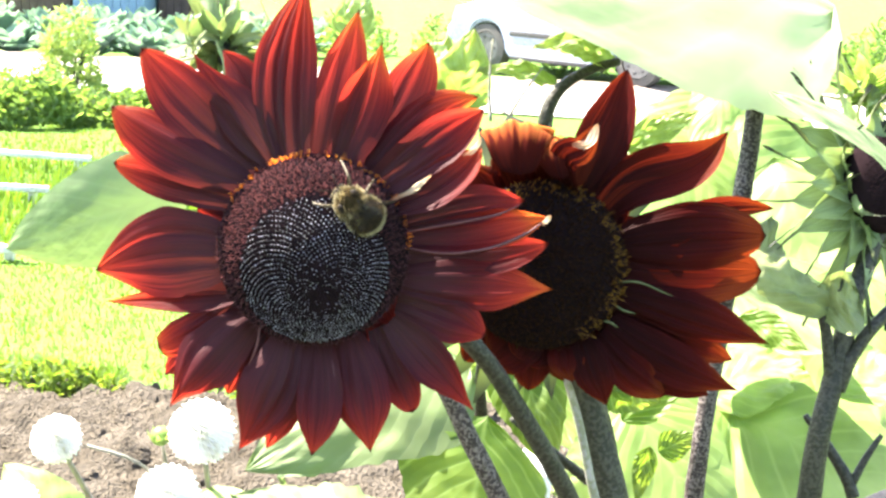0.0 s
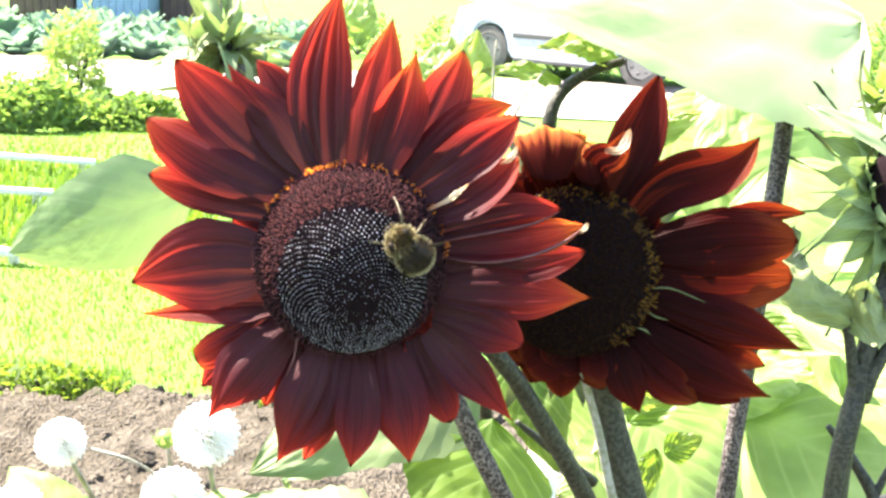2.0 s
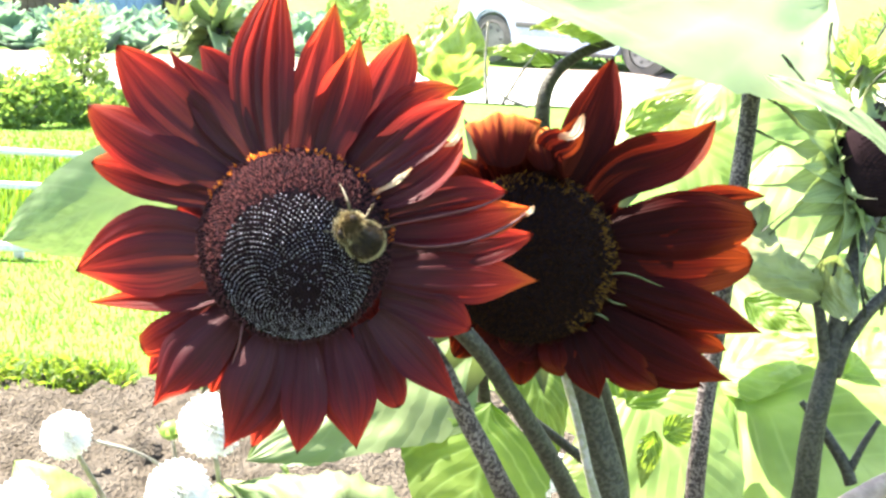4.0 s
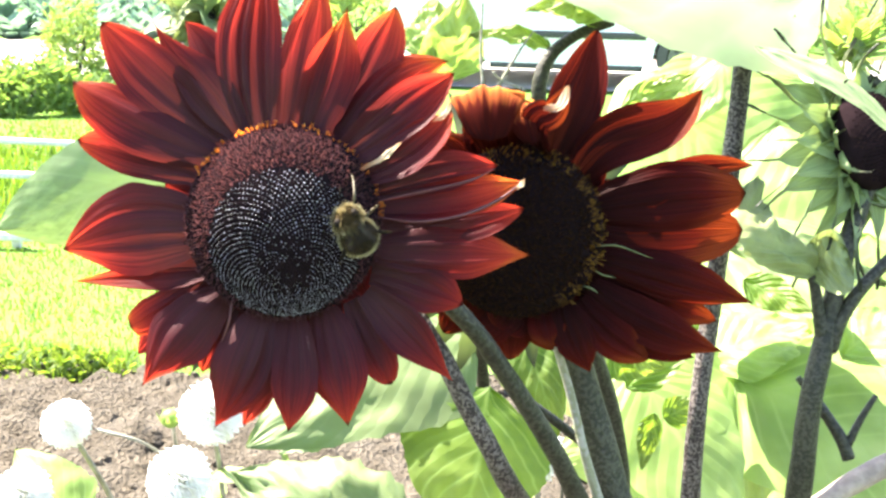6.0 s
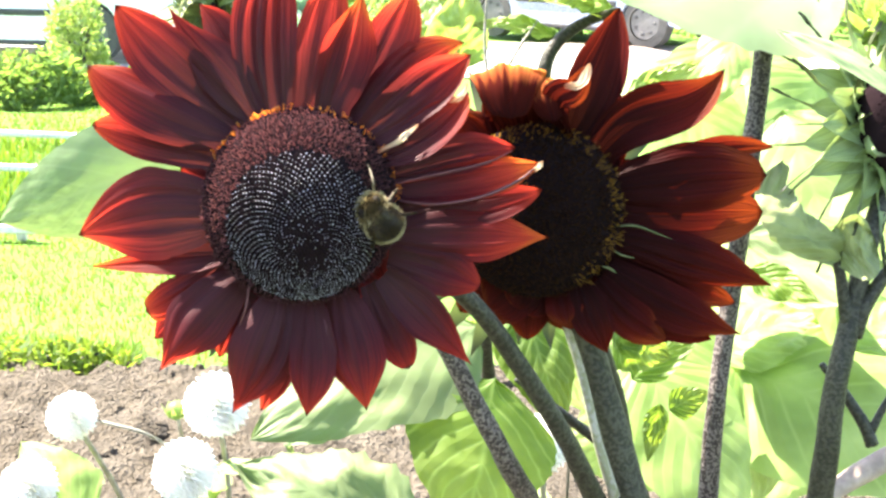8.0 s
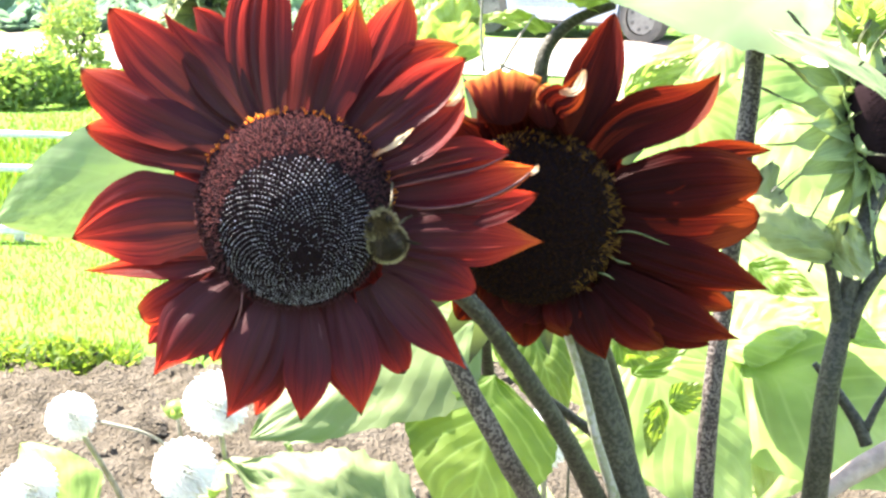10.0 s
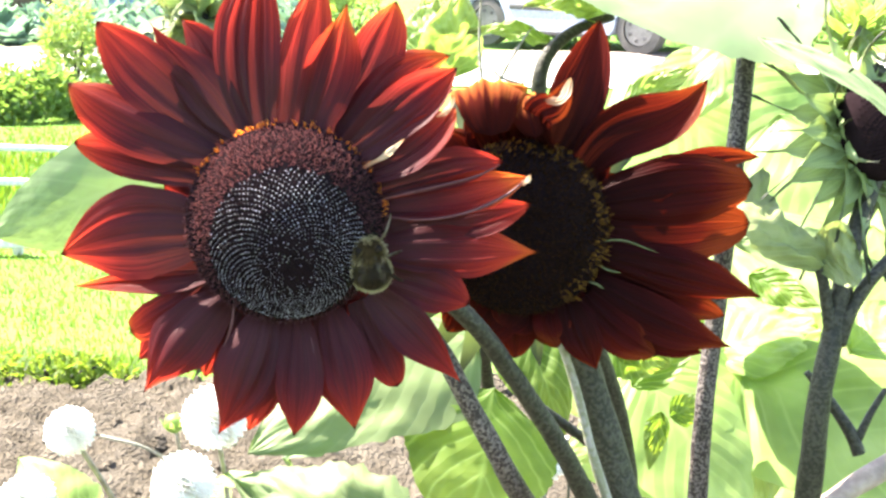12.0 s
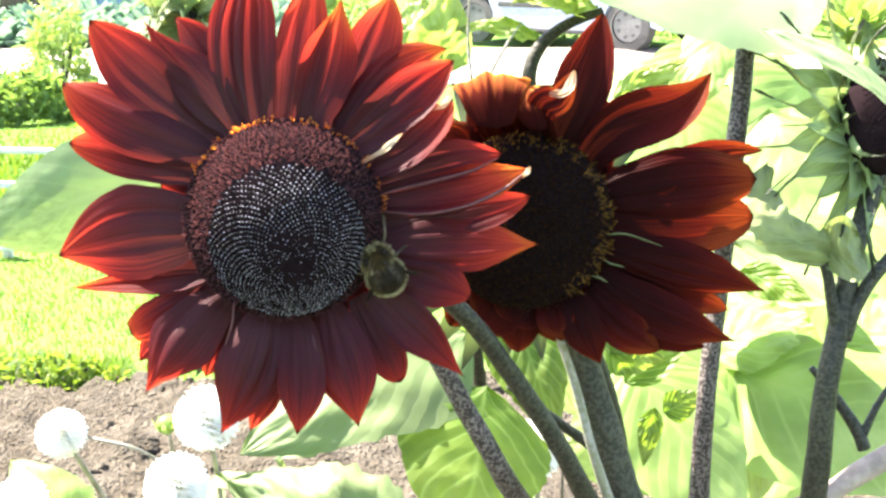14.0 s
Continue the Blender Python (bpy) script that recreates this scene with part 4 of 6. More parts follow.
# ---- the bee on the front flower ----
def build_bee():
    """A tawny bee about 15 mm long; its head looks along y, its back along z."""
    bee = thing("bee", (0, 0, 0), "tawny furry bee with smoky wings gathering on the dark disc", "bee")
    rnd = random.Random(8)

    def furry(bm, centre, radii, count, long, keep=lambda d: True, wide=0.00028):
        for _ in range(count):
            d = Vector((rnd.gauss(0, 1), rnd.gauss(0, 1), rnd.gauss(0, 1))).normalized()
            if keep(d):
                p = Vector(centre) + Vector((d.x * radii[0], d.y * radii[1], d.z * radii[2]))
                add_blade(bm, p, p + d * long * rnd.uniform(0.6, 1.3) + Vector((0, -long * 0.7, 0)), wide, d.orthogonal(), profile=dart_width, along=1, across=1, slot=1)
        return bm

    body, hind, snout = (0.0042, 0.0040, 0.0037), (0.0050, 0.0050, 0.0038), (0.0025, 0.0017, 0.002)
    chest, rump, brow = Vector((0, 0.0026, 0.0042)), Vector((0, -0.0026, 0.0036)), Vector((0, 0.0066, 0.0022))
    thorax = part("thorax", furry(add_ball(bmesh.new(), chest, body, None, 18, 12), chest, body, 1500, 0.0011, lambda d: math.hypot(d.x, d.y - 0.1) > 0.34), [BEE_FUR, BEE_TAN], bee, "thorax of dense tan fur with a bare dark spot")
    # pale collar: light patches on the thorax put into the hair colour
    bm = bmesh.new()
    for _ in range(420):
        a, e = rnd.uniform(-2.4, 2.4), rnd.uniform(-0.1, 0.9)
        d = Vector((math.sin(a) * math.cos(e), math.cos(a) * math.cos(e), math.sin(e)))
        if e < 0.35 or d.y < -0.3 or abs(d.x) < 0.25:
            p = chest + Vector((d.x * body[0], d.y * body[1], d.z * body[2]))
            add_blade(bm, p, p + d * rnd.uniform(0.0009, 0.0016), 0.0004, d.orthogonal(), profile=dart_width, along=1, across=1)
    part("collar", bm, BEE_PALE, thorax, "cream collar hair, its highlight put into the colour")
    for side in (-1, 1):
        part("bare_spot", add_ball(bmesh.new(), (side * 0.0026, 0.0034, 0.0068), (0.0012, 0.0014, 0.0010)), BEE_DARK, thorax, "bare black spot")
    abdomen = part("abdomen", furry(add_ball(bmesh.new(), rump, hind, None, 20, 14), rump, hind, 1500, 0.0010, lambda d: math.sin(d.y * 9) > -0.2 or abs(d.x) > 0.7), [BEE_DARK, BEE_GOLD], bee, "dark abdomen banded with tawny hair")
    # pale fringe: the backlit fur halo is put into the hair colour
    bm = bmesh.new()
    for k in range(620):
        a = rnd.uniform(-2.1, 2.1)
        d = Vector((math.sin(a), -math.cos(a), rnd.uniform(-0.15, 0.35)))
        p = Vector((d.x * hind[0] * 0.97, rump.y + d.y * hind[1] * 0.97, 0.0036 + d.z * 0.002))
        add_blade(bm, p, p + d * rnd.uniform(0.0007, 0.0014), 0.0004, (0, 0, 1), profile=dart_width, along=1, across=1)
    part("tail_hair", bm, BEE_PALE, abdomen, "cream fringe hair, its backlit rim put into the colour")
    face = part("head", furry(add_ball(bmesh.new(), brow, snout), brow, snout, 320, 0.0008), [BEE_DARK, BEE_PALE], bee, "small dark head with pale hair")
    for side in (-1, 1):
        part("eye", add_ball(bmesh.new(), (side * 0.0020, 0.0070, 0.0025), (0.0008, 0.0012, 0.0013)), BEE_DARK, face)
        part("antenna", tube([(side * 0.0008, 0.0078, 0.0028), (side * 0.0018, 0.0098, 0.0036), (side * 0.003, 0.0114, 0.0026)], [0.00018, 0.00015, 0.00015], 5), BEE_DARK, face)
        wing = blade((side * 0.0016, 0.0020, 0.0074), (side * 0.0032, -0.0066, 0.0062), 0.0022, (side * 0.45, 0, 1), along=10, across=6, arch=0.0006, pleat=0.0001)
        part("wing", wing, BEE_WING, bee, "smoky folded wing")
        for y, reach, back, thick in ((0.0040, 0.0074, 0.0085, 1.0), (0.0008, 0.0090, 0.0010, 1.0), (-0.002, 0.0084, -0.0045, 1.3)):
            leg = part("leg", tube([(side * 0.002, y, 0.002), (side * 0.005, y + back * 0.4, 0.0048), (side * 0.0066, y + back * 0.75, 0.0026), (side * reach, y + back, 0.0003)], [0.0004 * thick, 0.0004 * thick, 0.00034 * thick, 0.0002], 6), BEE_DARK if back < -0.002 else BEE_LEG, bee)
            bm = bmesh.new()
            for _ in range(60):
                k = rnd.random()
                p = Vector((side * (0.005 + (reach - 0.005) * k), y + back * (0.4 + 0.6 * k), 0.0048 * (1 - k) + 0.0006))
                add_blade(bm, p, p + Vector((rnd.gauss(0, 1), rnd.gauss(0, 1), rnd.gauss(0, 1))).normalized() * 0.0007, 0.0002, (0, 0, 1), profile=dart_width, along=1, across=1)
            part("leg_hair", bm, BEE_GOLD, leg)
    return bee


bee = build_bee()


# ---- neighbouring sunflower plants ----
def leaf(parent, name, base, tip, width, normal, mat, label="", at=(0, 0, 0), **kw):
    o = Vector(at)
    args = dict(profile=leaf_width, teeth=0.05, along=26, across=16, crumple=0.004, seed=width * 77 + tip[0] * 31)
    args.update(kw)
    return part(name, blade(Vector(base) - o, Vector(tip) - o, width, normal, **args), mat, parent, label)


def run(parent, name, points, radii, mat, label="", at=(0, 0, 0), sides=10, rough=0.12):
    return part(name, tube([Vector(p) - Vector(at) for p in points], radii, sides, rough), mat, parent, label)


# tall plant with the great leaf
TALL_AT = (0.102, 0.547, 0.0)
tall = thing("sunflower_plant", TALL_AT, "tall sunflower plant with speckled purple stem and a great pale leaf", "plant", "sunflowers in the bed")
run(tall, "stem", (TALL_AT, (0.1059, 0.4890, 1.1101), (0.1051, 0.4805, 1.1630), (0.1090, 0.4847, 1.2040), (0.1139, 0.4907, 1.2529), (0.1191, 0.5010, 1.2981), (0.1200, 0.5030, 1.3060)), [0.006, 0.0042, 0.0037, 0.0037, 0.0037, 0.0036, 0.0034], STEM_PURPLE, "purple-speckled hairy stem", TALL_AT, 14)
# pale material: the sun glare on this leaf is put into its colour
leaf(tall, "leaf", (0.1560, 0.5390, 1.3350), (-0.0400, 0.4960, 1.3390), 0.150, (0.05, -0.5, 1), PALE_LEAF, "great leaf, its sun glare put into the pale colour", TALL_AT, profile=great_width, arch=0.010, cup=-0.012, crumple=0.004, along=40, across=24)
leaf(tall, "leaf", (0.1142, 0.4633, 1.3081), (0.1626, 0.4297, 1.2752), 0.0105, (0.1, -0.8, 0.7), PALE_LEAF, "pale drooping leaf margin", TALL_AT, arch=0.003, cup=-0.001, crumple=0.0015, teeth=0.02, sway=-0.005)

# bud plant, with its fork
BUD_AT = (0.141, 0.508, 0.0)
bud = thing("sunflower_plant", BUD_AT, "sunflower plant with an unopened bracted bud and forked green stem", "plant", "sunflowers in the bed")
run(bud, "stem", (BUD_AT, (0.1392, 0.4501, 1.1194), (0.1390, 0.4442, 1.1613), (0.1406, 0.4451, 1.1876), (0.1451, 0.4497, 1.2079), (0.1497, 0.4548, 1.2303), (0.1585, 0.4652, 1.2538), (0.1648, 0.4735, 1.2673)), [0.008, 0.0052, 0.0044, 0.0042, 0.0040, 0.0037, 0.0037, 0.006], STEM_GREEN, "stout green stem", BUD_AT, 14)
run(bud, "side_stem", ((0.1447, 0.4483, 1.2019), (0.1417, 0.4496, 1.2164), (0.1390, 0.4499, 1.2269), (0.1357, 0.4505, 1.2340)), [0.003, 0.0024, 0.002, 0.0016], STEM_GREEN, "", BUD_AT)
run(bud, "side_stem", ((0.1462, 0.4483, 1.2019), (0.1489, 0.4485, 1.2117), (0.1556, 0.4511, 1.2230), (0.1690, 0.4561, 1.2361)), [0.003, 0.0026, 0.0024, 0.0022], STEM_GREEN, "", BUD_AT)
leaf(bud, "curled_leaf", (0.1420, 0.4472, 1.2331), (0.1200, 0.4669, 1.2613), 0.027, (0.5, -1, 0.3), CURL_LEAF, "curled grey-green leaf", BUD_AT, profile=blunt_width, cup=-0.008, twist=-45, crumple=0.004, arch=0.006, sway=-0.012, teeth=0.0, along=40)
leaf(bud, "curled_leaf", (0.1368, 0.4503, 1.2331), (0.1499, 0.4484, 1.2384), 0.024, (0.1, -1, 0.2), CURL_LEAF, "curled grey-green leaf", BUD_AT, cup=0.006, crumple=0.003, arch=0.006, teeth=0.0, profile=blunt_width)
BUD_MID = Vector((0.1595, 0.4703, 1.2745))
BUD_AXIS = Vector((0.66, -0.68, 0.32)).normalized()
BUD_SIDE = BUD_AXIS.cross(Vector((0, 0, 1))).normalized()
BUD_RISE = BUD_SIDE.cross(BUD_AXIS)
bm = add_ball(bmesh.new(), BUD_MID - Vector(BUD_AT), (0.0185, 0.0185, 0.012), BUD_AXIS.to_track_quat("Z", "Y").to_matrix().to_4x4(), 24, 14)
for k in range(420):
    # dark florets packed on its face
    r, a = math.sqrt((k + 0.5) / 420), k * 2.39996
    p = BUD_MID - Vector(BUD_AT) + (BUD_SIDE * math.cos(a) + BUD_RISE * math.sin(a)) * r * 0.017 + BUD_AXIS * 0.012 * math.sqrt(max(0.02, 1 - r * r * 0.85))
    add_blade(bm, p - BUD_AXIS * 0.001, p + BUD_AXIS * 0.0018, 0.0013, BUD_SIDE, profile=dart_width, along=2, across=2)
bud_head = part("bud", bm, FLORET_DARK, bud, "dark closed bud face")
rnd = random.Random(21)
for count, out, back, long, wide in ((15, 0.9, -0.55, 0.038, 0.019), (14, 1.0, -0.10, 0.036, 0.017), (13, 0.75, 0.55, 0.026, 0.012)):
    for k in range(count):
        a = math.tau * (k + rnd.uniform(-0.25, 0.25)) / count + out
        d = BUD_SIDE * math.cos(a) + BUD_RISE * math.sin(a)
        way = (d * out + BUD_AXIS * (back + rnd.uniform(-0.2, 0.2))).normalized()
        p = BUD_MID - Vector(BUD_AT) + d * 0.0165 - BUD_AXIS * 0.004
        part("bract", blade(p - way * 0.004, p + way * long * rnd.uniform(0.8, 1.15), wide, BUD_AXIS + d * 0.4, profile=bract_width, along=16, across=8, cup=0.003, crumple=0.0015, seed=k * 1.7 + wide, sway=rnd.uniform(-0.004, 0.004), hook=rnd.uniform(-0.004, 0.010)), BRACT_GREEN, bud_head)

# small bud above it
run(bud, "side_stem", ((0.1690, 0.4561, 1.2361), (0.1872, 0.4924, 1.2603), (0.1830, 0.4980, 1.2830), (0.1624, 0.4949, 1.2962)), [0.0022, 0.0022, 0.0022, 0.003], STEM_GREEN, "", BUD_AT)
mid = Vector((0.1598, 0.4945, 1.3070)) - Vector(BUD_AT)
small = part("bud", add_ball(bmesh.new(), mid, (0.006, 0.006, 0.005), None, 14, 10), BRACT_GREEN, bud, "small green bud")
for k in range(22):
    a, e = k * 2.39996, math.asin(-0.9 + 1.8 * (k + 0.5) / 22)
    d = Vector((math.cos(a) * math.cos(e), math.sin(a) * math.cos(e), math.sin(e)))
    part("bract", blade(mid + d * 0.005, mid + (d + Vector((0, 0, 0.4))).normalized() * rnd.uniform(0.016, 0.026), 0.010, d, profile=dart_width, along=8, across=4, cup=0.002, hook=rnd.uniform(-0.004, 0.006)), YOUNG_OR_LIT_LEAF, small)

# leafy bud behind the front flower
CURL_AT = (0.068, 0.644, 0.0)
curl = thing("sunflower_plant", CURL_AT, "young sunflower plant with a curly green bud on a speckled stem", "plant", "sunflowers in the bed")
run(curl, "stem", (CURL_AT, (0.0401, 0.4583, 1.1104), (0.0234, 0.4245, 1.1646), (0.0118, 0.4196, 1.1882), (0.0022, 0.4188, 1.2075), (-0.0156, 0.4295, 1.2319), (-0.0465, 0.4544, 1.2739), (-0.0736, 0.4709, 1.3014), (-0.0832, 0.4784, 1.3117)), [0.006, 0.0045, 0.0036, 0.0034, 0.0033, 0.003, 0.003, 0.0028, 0.004], STEM_PURPLE, "purple-speckled hairy stem", CURL_AT, 12)
mid = Vector((-0.0838, 0.4790, 1.3130)) - Vector(CURL_AT)
head = part("bud", add_ball(bmesh.new(), mid, (0.006, 0.006, 0.006), None, 14, 10), STEM_GREEN, curl, "small closed bud")
for k in range(64):
    a, e = k * 2.39996, math.asin(-0.9 + 1.85 * (k + 0.5) / 64)
    d = Vector((math.cos(a) * math.cos(e), math.sin(a) * math.cos(e), math.sin(e)))
    side = Vector((rnd.uniform(-1, 1), rnd.uniform(-1, 1), rnd.uniform(-1, 1)))
    part("bract", blade(mid + d * 0.004, mid + (d + side * 0.5).normalized() * rnd.uniform(0.014, 0.036), rnd.uniform(0.005, 0.011), d, profile=dart_width, along=16, across=4, cup=0.0012, arch=rnd.uniform(-0.008, 0.010), sway=rnd.uniform(-0.012, 0.012), hook=rnd.uniform(-0.020, 0.020), twist=rnd.uniform(-160, 160)), PALE_LEAF if k % 2 else CURL_LEAF, head)
leaf(curl, "leaf", (-0.1007, 0.4920, 1.2587), (-0.1800, 0.5151, 1.2251), 0.044, (0.3, -1, 0.15), PALE_LEAF, "pale leaf behind the petals", CURL_AT, arch=0.01, cup=-0.004, crumple=0.0006, teeth=0.02)
run(curl, "side_stem", ((0.0277, 0.4448, 1.1864), (0.0413, 0.4522, 1.1736), (0.0589, 0.4589, 1.1580)), [0.001, 0.0018, 0.0022], STEM_GREEN, "", CURL_AT)

# low leaves between the stems
LOW_AT = (0.006, 0.780, 0.0)
low = thing("sunflower_plant", LOW_AT, "low broad sunlit green leaves on a young sunflower", "plant", "sunflowers in the bed")
run(low, "stem", (LOW_AT, (0.0363, 0.6562, 0.9886), (0.0276, 0.6156, 1.0807), (0.0210, 0.5892, 1.1447), (0.0197, 0.5737, 1.1667)), [0.006, 0.005, 0.004, 0.003, 0.002], STEM_GREEN, "", LOW_AT)
leaf(low, "leaf", (0.0234, 0.5687, 1.1415), (0.0076, 0.5181, 1.0831), 0.082, (0.25, -1, 0.0), GREEN_LEAF, "leaf lit from behind", LOW_AT, arch=0.006, cup=-0.006)
leaf(low, "leaf", (0.0363, 0.6108, 1.1661), (0.0580, 0.5863, 1.1089), 0.040, (0.3, -1, -0.05), GREEN_LEAF, "leaf lit from behind", LOW_AT, arch=0.006, cup=-0.004)
leaf(low, "leaf", (0.0154, 0.5888, 1.1604), (-0.0826, 0.5288, 1.1262), 0.072, (-0.1, -0.75, 0.75), GREY_LEAF, "broad pale leaf", LOW_AT, arch=0.012, cup=-0.008, crumple=0.003)
leaf(low, "leaf", (0.0300, 0.6089, 1.1412), (0.0474, 0.6326, 1.1552), 0.040, (0.1, -1, 0.3), GREEN_LEAF, "leaf lit from behind", LOW_AT, arch=0.004)
leaf(low, "leaf", (0.0448, 0.6312, 1.1494), (0.0536, 0.6035, 1.1175), 0.034, (0.1, -1, 0.3), GREEN_LEAF, "leaf lit from behind", LOW_AT, arch=0.004)
leaf(low, "leaf", (0.0071, 0.6309, 1.1478), (0.0226, 0.6259, 1.1258), 0.024, (0.1, -1, 0.3), YOUNG_OR_LIT_LEAF, "", LOW_AT)
leaf(low, "leaf", (-0.0080, 0.4725, 1.1069), (-0.0853, 0.5076, 1.1239), 0.050, (0.1, -0.8, 0.6), GREY_LEAF, "crinkled toothed leaf", LOW_AT, arch=0.012, cup=-0.006, teeth=0.10, crumple=0.006)
leaf(low, "leaf", (-0.0484, 0.5817, 1.1120), (-0.0746, 0.5974, 1.0906), 0.018, (0.05, -0.8, 1), PALE_LEAF, "small crumpled pale leaf", LOW_AT, arch=0.012)

leaf(low, "leaf", (0.0749, 0.5331, 1.1689), (0.0927, 0.5457, 1.1790), 0.019, (0.1, -1, 0.3), GREEN_LEAF, "", LOW_AT)
leaf(low, "leaf", (0.0813, 0.5880, 1.1573), (0.1075, 0.5854, 1.1468), 0.030, (0.1, -1, 0.1), GREEN_LEAF, "shaded leaf", LOW_AT, crumple=0.002)
leaf(low, "leaf", (0.0954, 0.6250, 1.1218), (0.1351, 0.6417, 1.1502), 0.022, (-0.3, -1, 0.3), GREEN_LEAF, "", LOW_AT, arch=0.004, crumple=0.002)
leaf(low, "leaf", (0.1079, 0.5840, 1.1218), (0.1266, 0.5860, 1.1306), 0.016, (0.1, -1, 0.3), GREEN_LEAF, "", LOW_AT, crumple=0.001, teeth=0.0)
leaf(low, "leaf", (0.1004, 0.5657, 1.1316), (0.0949, 0.5598, 1.1056), 0.012, (0.2, -1, 0.3), GREEN_LEAF, "", LOW_AT, crumple=0.0015)
leaf(low, "leaf", (0.1384, 0.6021, 1.2015), (0.2127, 0.5986, 1.1861), 0.030, (0.1, -0.6, 1), GREY_LEAF, "", LOW_AT, arch=0.006)
leaf(low, "leaf", (0.1538, 0.6374, 1.1767), (0.1836, 0.6147, 1.1669), 0.020, (-0.2, -1, 0.4), GREEN_LEAF, "", LOW_AT, crumple=0.002)

# two leaves added to brighten this corner, strong sun put into their colour
leaf(low, "leaf", (0.1565, 0.7425, 1.0973), (0.2335, 0.7661, 1.1110), 0.06, (0.1, -0.4, 1), YOUNG_OR_LIT_LEAF, "leaf added to catch the sun, in the lighter leaf colour", LOW_AT, arch=0.008)
leaf(low, "leaf", (0.2297, 0.7052, 1.1137), (0.2750, 0.7290, 1.1285), 0.05, (-0.2, -0.5, 1), YOUNG_OR_LIT_LEAF, "leaf added to catch the sun, in the lighter leaf colour", LOW_AT, arch=0.008)

# young leaves above
TOP_AT = (0.091, 0.761, 0.0)
top = thing("sunflower_plant", TOP_AT, "young sunflower with yellow-green top leaves on a curved dark stem", "plant", "sunflowers in the bed")
run(top, "stem", (TOP_AT, (0.0887, 0.5777, 1.0944), (0.0661, 0.5550, 1.1748), (0.0495, 0.5461, 1.2259), (0.0398, 0.5289, 1.2856), (0.0439, 0.5315, 1.2972), (0.0540, 0.5334, 1.3055), (0.0696, 0.5397, 1.3108)), [0.005, 0.004, 0.0037, 0.0035, 0.0032, 0.0028, 0.0022, 0.0018], STEM_GREEN, "curved dark stem", TOP_AT)
leaf(top, "leaf", (0.0679, 0.5446, 1.3099), (0.0338, 0.5357, 1.3156), 0.017, (0.1, -0.7, 0.7), YOUNG_OR_LIT_LEAF, "", TOP_AT, arch=0.006)
leaf(top, "leaf", (0.0446, 0.5423, 1.2996), (0.0112, 0.5433, 1.3040), 0.010, (0.1, -0.7, 0.7), YOUNG_OR_LIT_LEAF, "", TOP_AT, arch=0.006)
leaf(top, "leaf", (0.0013, 0.5493, 1.2850), (0.0092, 0.5472, 1.3213), 0.028, (0.2, -1, 0.3), YOUNG_OR_LIT_LEAF, "", TOP_AT, arch=0.004)
leaf(top, "leaf", (-0.0062, 0.5508, 1.2918), (-0.0026, 0.5668, 1.3173), 0.024, (-0.2, -1, 0.3), YOUNG_OR_LIT_LEAF, "", TOP_AT, arch=0.004)
leaf(top, "leaf", (-0.0429, 0.5654, 1.3108), (-0.0404, 0.5714, 1.3373), 0.02, (-0.2, -1, 0.3), YOUNG_OR_LIT_LEAF, "", TOP_AT, arch=0.004)
leaf(top, "leaf", (0.0825, 0.5962, 1.2661), (0.1157, 0.6005, 1.2848), 0.016, (0.2, -1, 0.5), YOUNG_OR_LIT_LEAF, "narrow pointed leaf", TOP_AT, arch=0.003)
for points in (((0.0163, 0.4987, 1.2884), (0.0152, 0.5019, 1.3022), (0.0158, 0.5058, 1.3194)), ((0.0222, 0.4988, 1.2886), (0.0293, 0.5015, 1.3007), (0.0355, 0.5036, 1.3095)), ((0.0321, 0.4986, 1.2875), (0.0232, 0.4993, 1.2908), (0.0198, 0.5000, 1.2939))):
    run(top, "tendril", points, [0.0007, 0.0006, 0.0003], STEM_PALE, "", TOP_AT, 6)


# leaves of the plants behind
def leafy_plant(at, spots, mat, label, seed):
    rnd = random.Random(seed)
    plant = thing("leafy_plant", at, label, "plant", "leafy plants behind the flowers")
    crown = max(spots, key=lambda s: s[0][2])[0]
    o = Vector(at)
    run(plant, "stem", (at, tuple((o + Vector(crown)) / 2 + Vector((0.01, 0.01, 0))), tuple(Vector(crown) + Vector((0, 0.06, -0.12)))), [0.005, 0.003, 0.001], STEM_GREEN, "", at)
    for place, length, width in spots:
        p = Vector(place)
        a = rnd.uniform(-2.6, -0.5)
        way = Vector((math.cos(a) * 0.8, math.sin(a) * 0.5, rnd.uniform(-0.75, 0.1))).normalized()
        normal = Vector((rnd.uniform(-0.5, 0.5), -0.55, rnd.uniform(0.5, 1.0)))
        leaf(plant, "leaf", p - way * length / 2, p + way * length / 2, width, normal, mat, "", at, arch=length * 0.08, cup=-width * 0.08, along=18, across=10)
    return plant


# the lighter leaf material here puts the strong sun into the colour
leafy_plant((0.165, 0.928, 0.0), [((0.1349, 0.7094, 1.0870), .12, .09), ((0.1831, 0.7539, 1.0574), .13, .10), ((0.1210, 0.7658, 1.1097), .09, .06), ((0.1375, 0.6727, 1.0608), .12, .08), ((0.1096, 0.7961, 1.0173), .1, .08)], YOUNG_OR_LIT_LEAF, "broad sunlit leaves low behind the stems", 1)
leafy_plant((0.279, 0.978, 0.0), [((0.2208, 0.7590, 1.0796), .15, .12), ((0.1847, 0.7245, 1.1534), .11, .08), ((0.2317, 0.8213, 1.1282), .14, .11), ((0.2649, 0.7672, 1.1158), .14, .11), ((0.2348, 0.7045, 1.0655), .14, .11), ((0.2347, 0.8432, 0.9989), .14, .1)], YOUNG_OR_LIT_LEAF, "broad bright leaves behind the fork", 2)
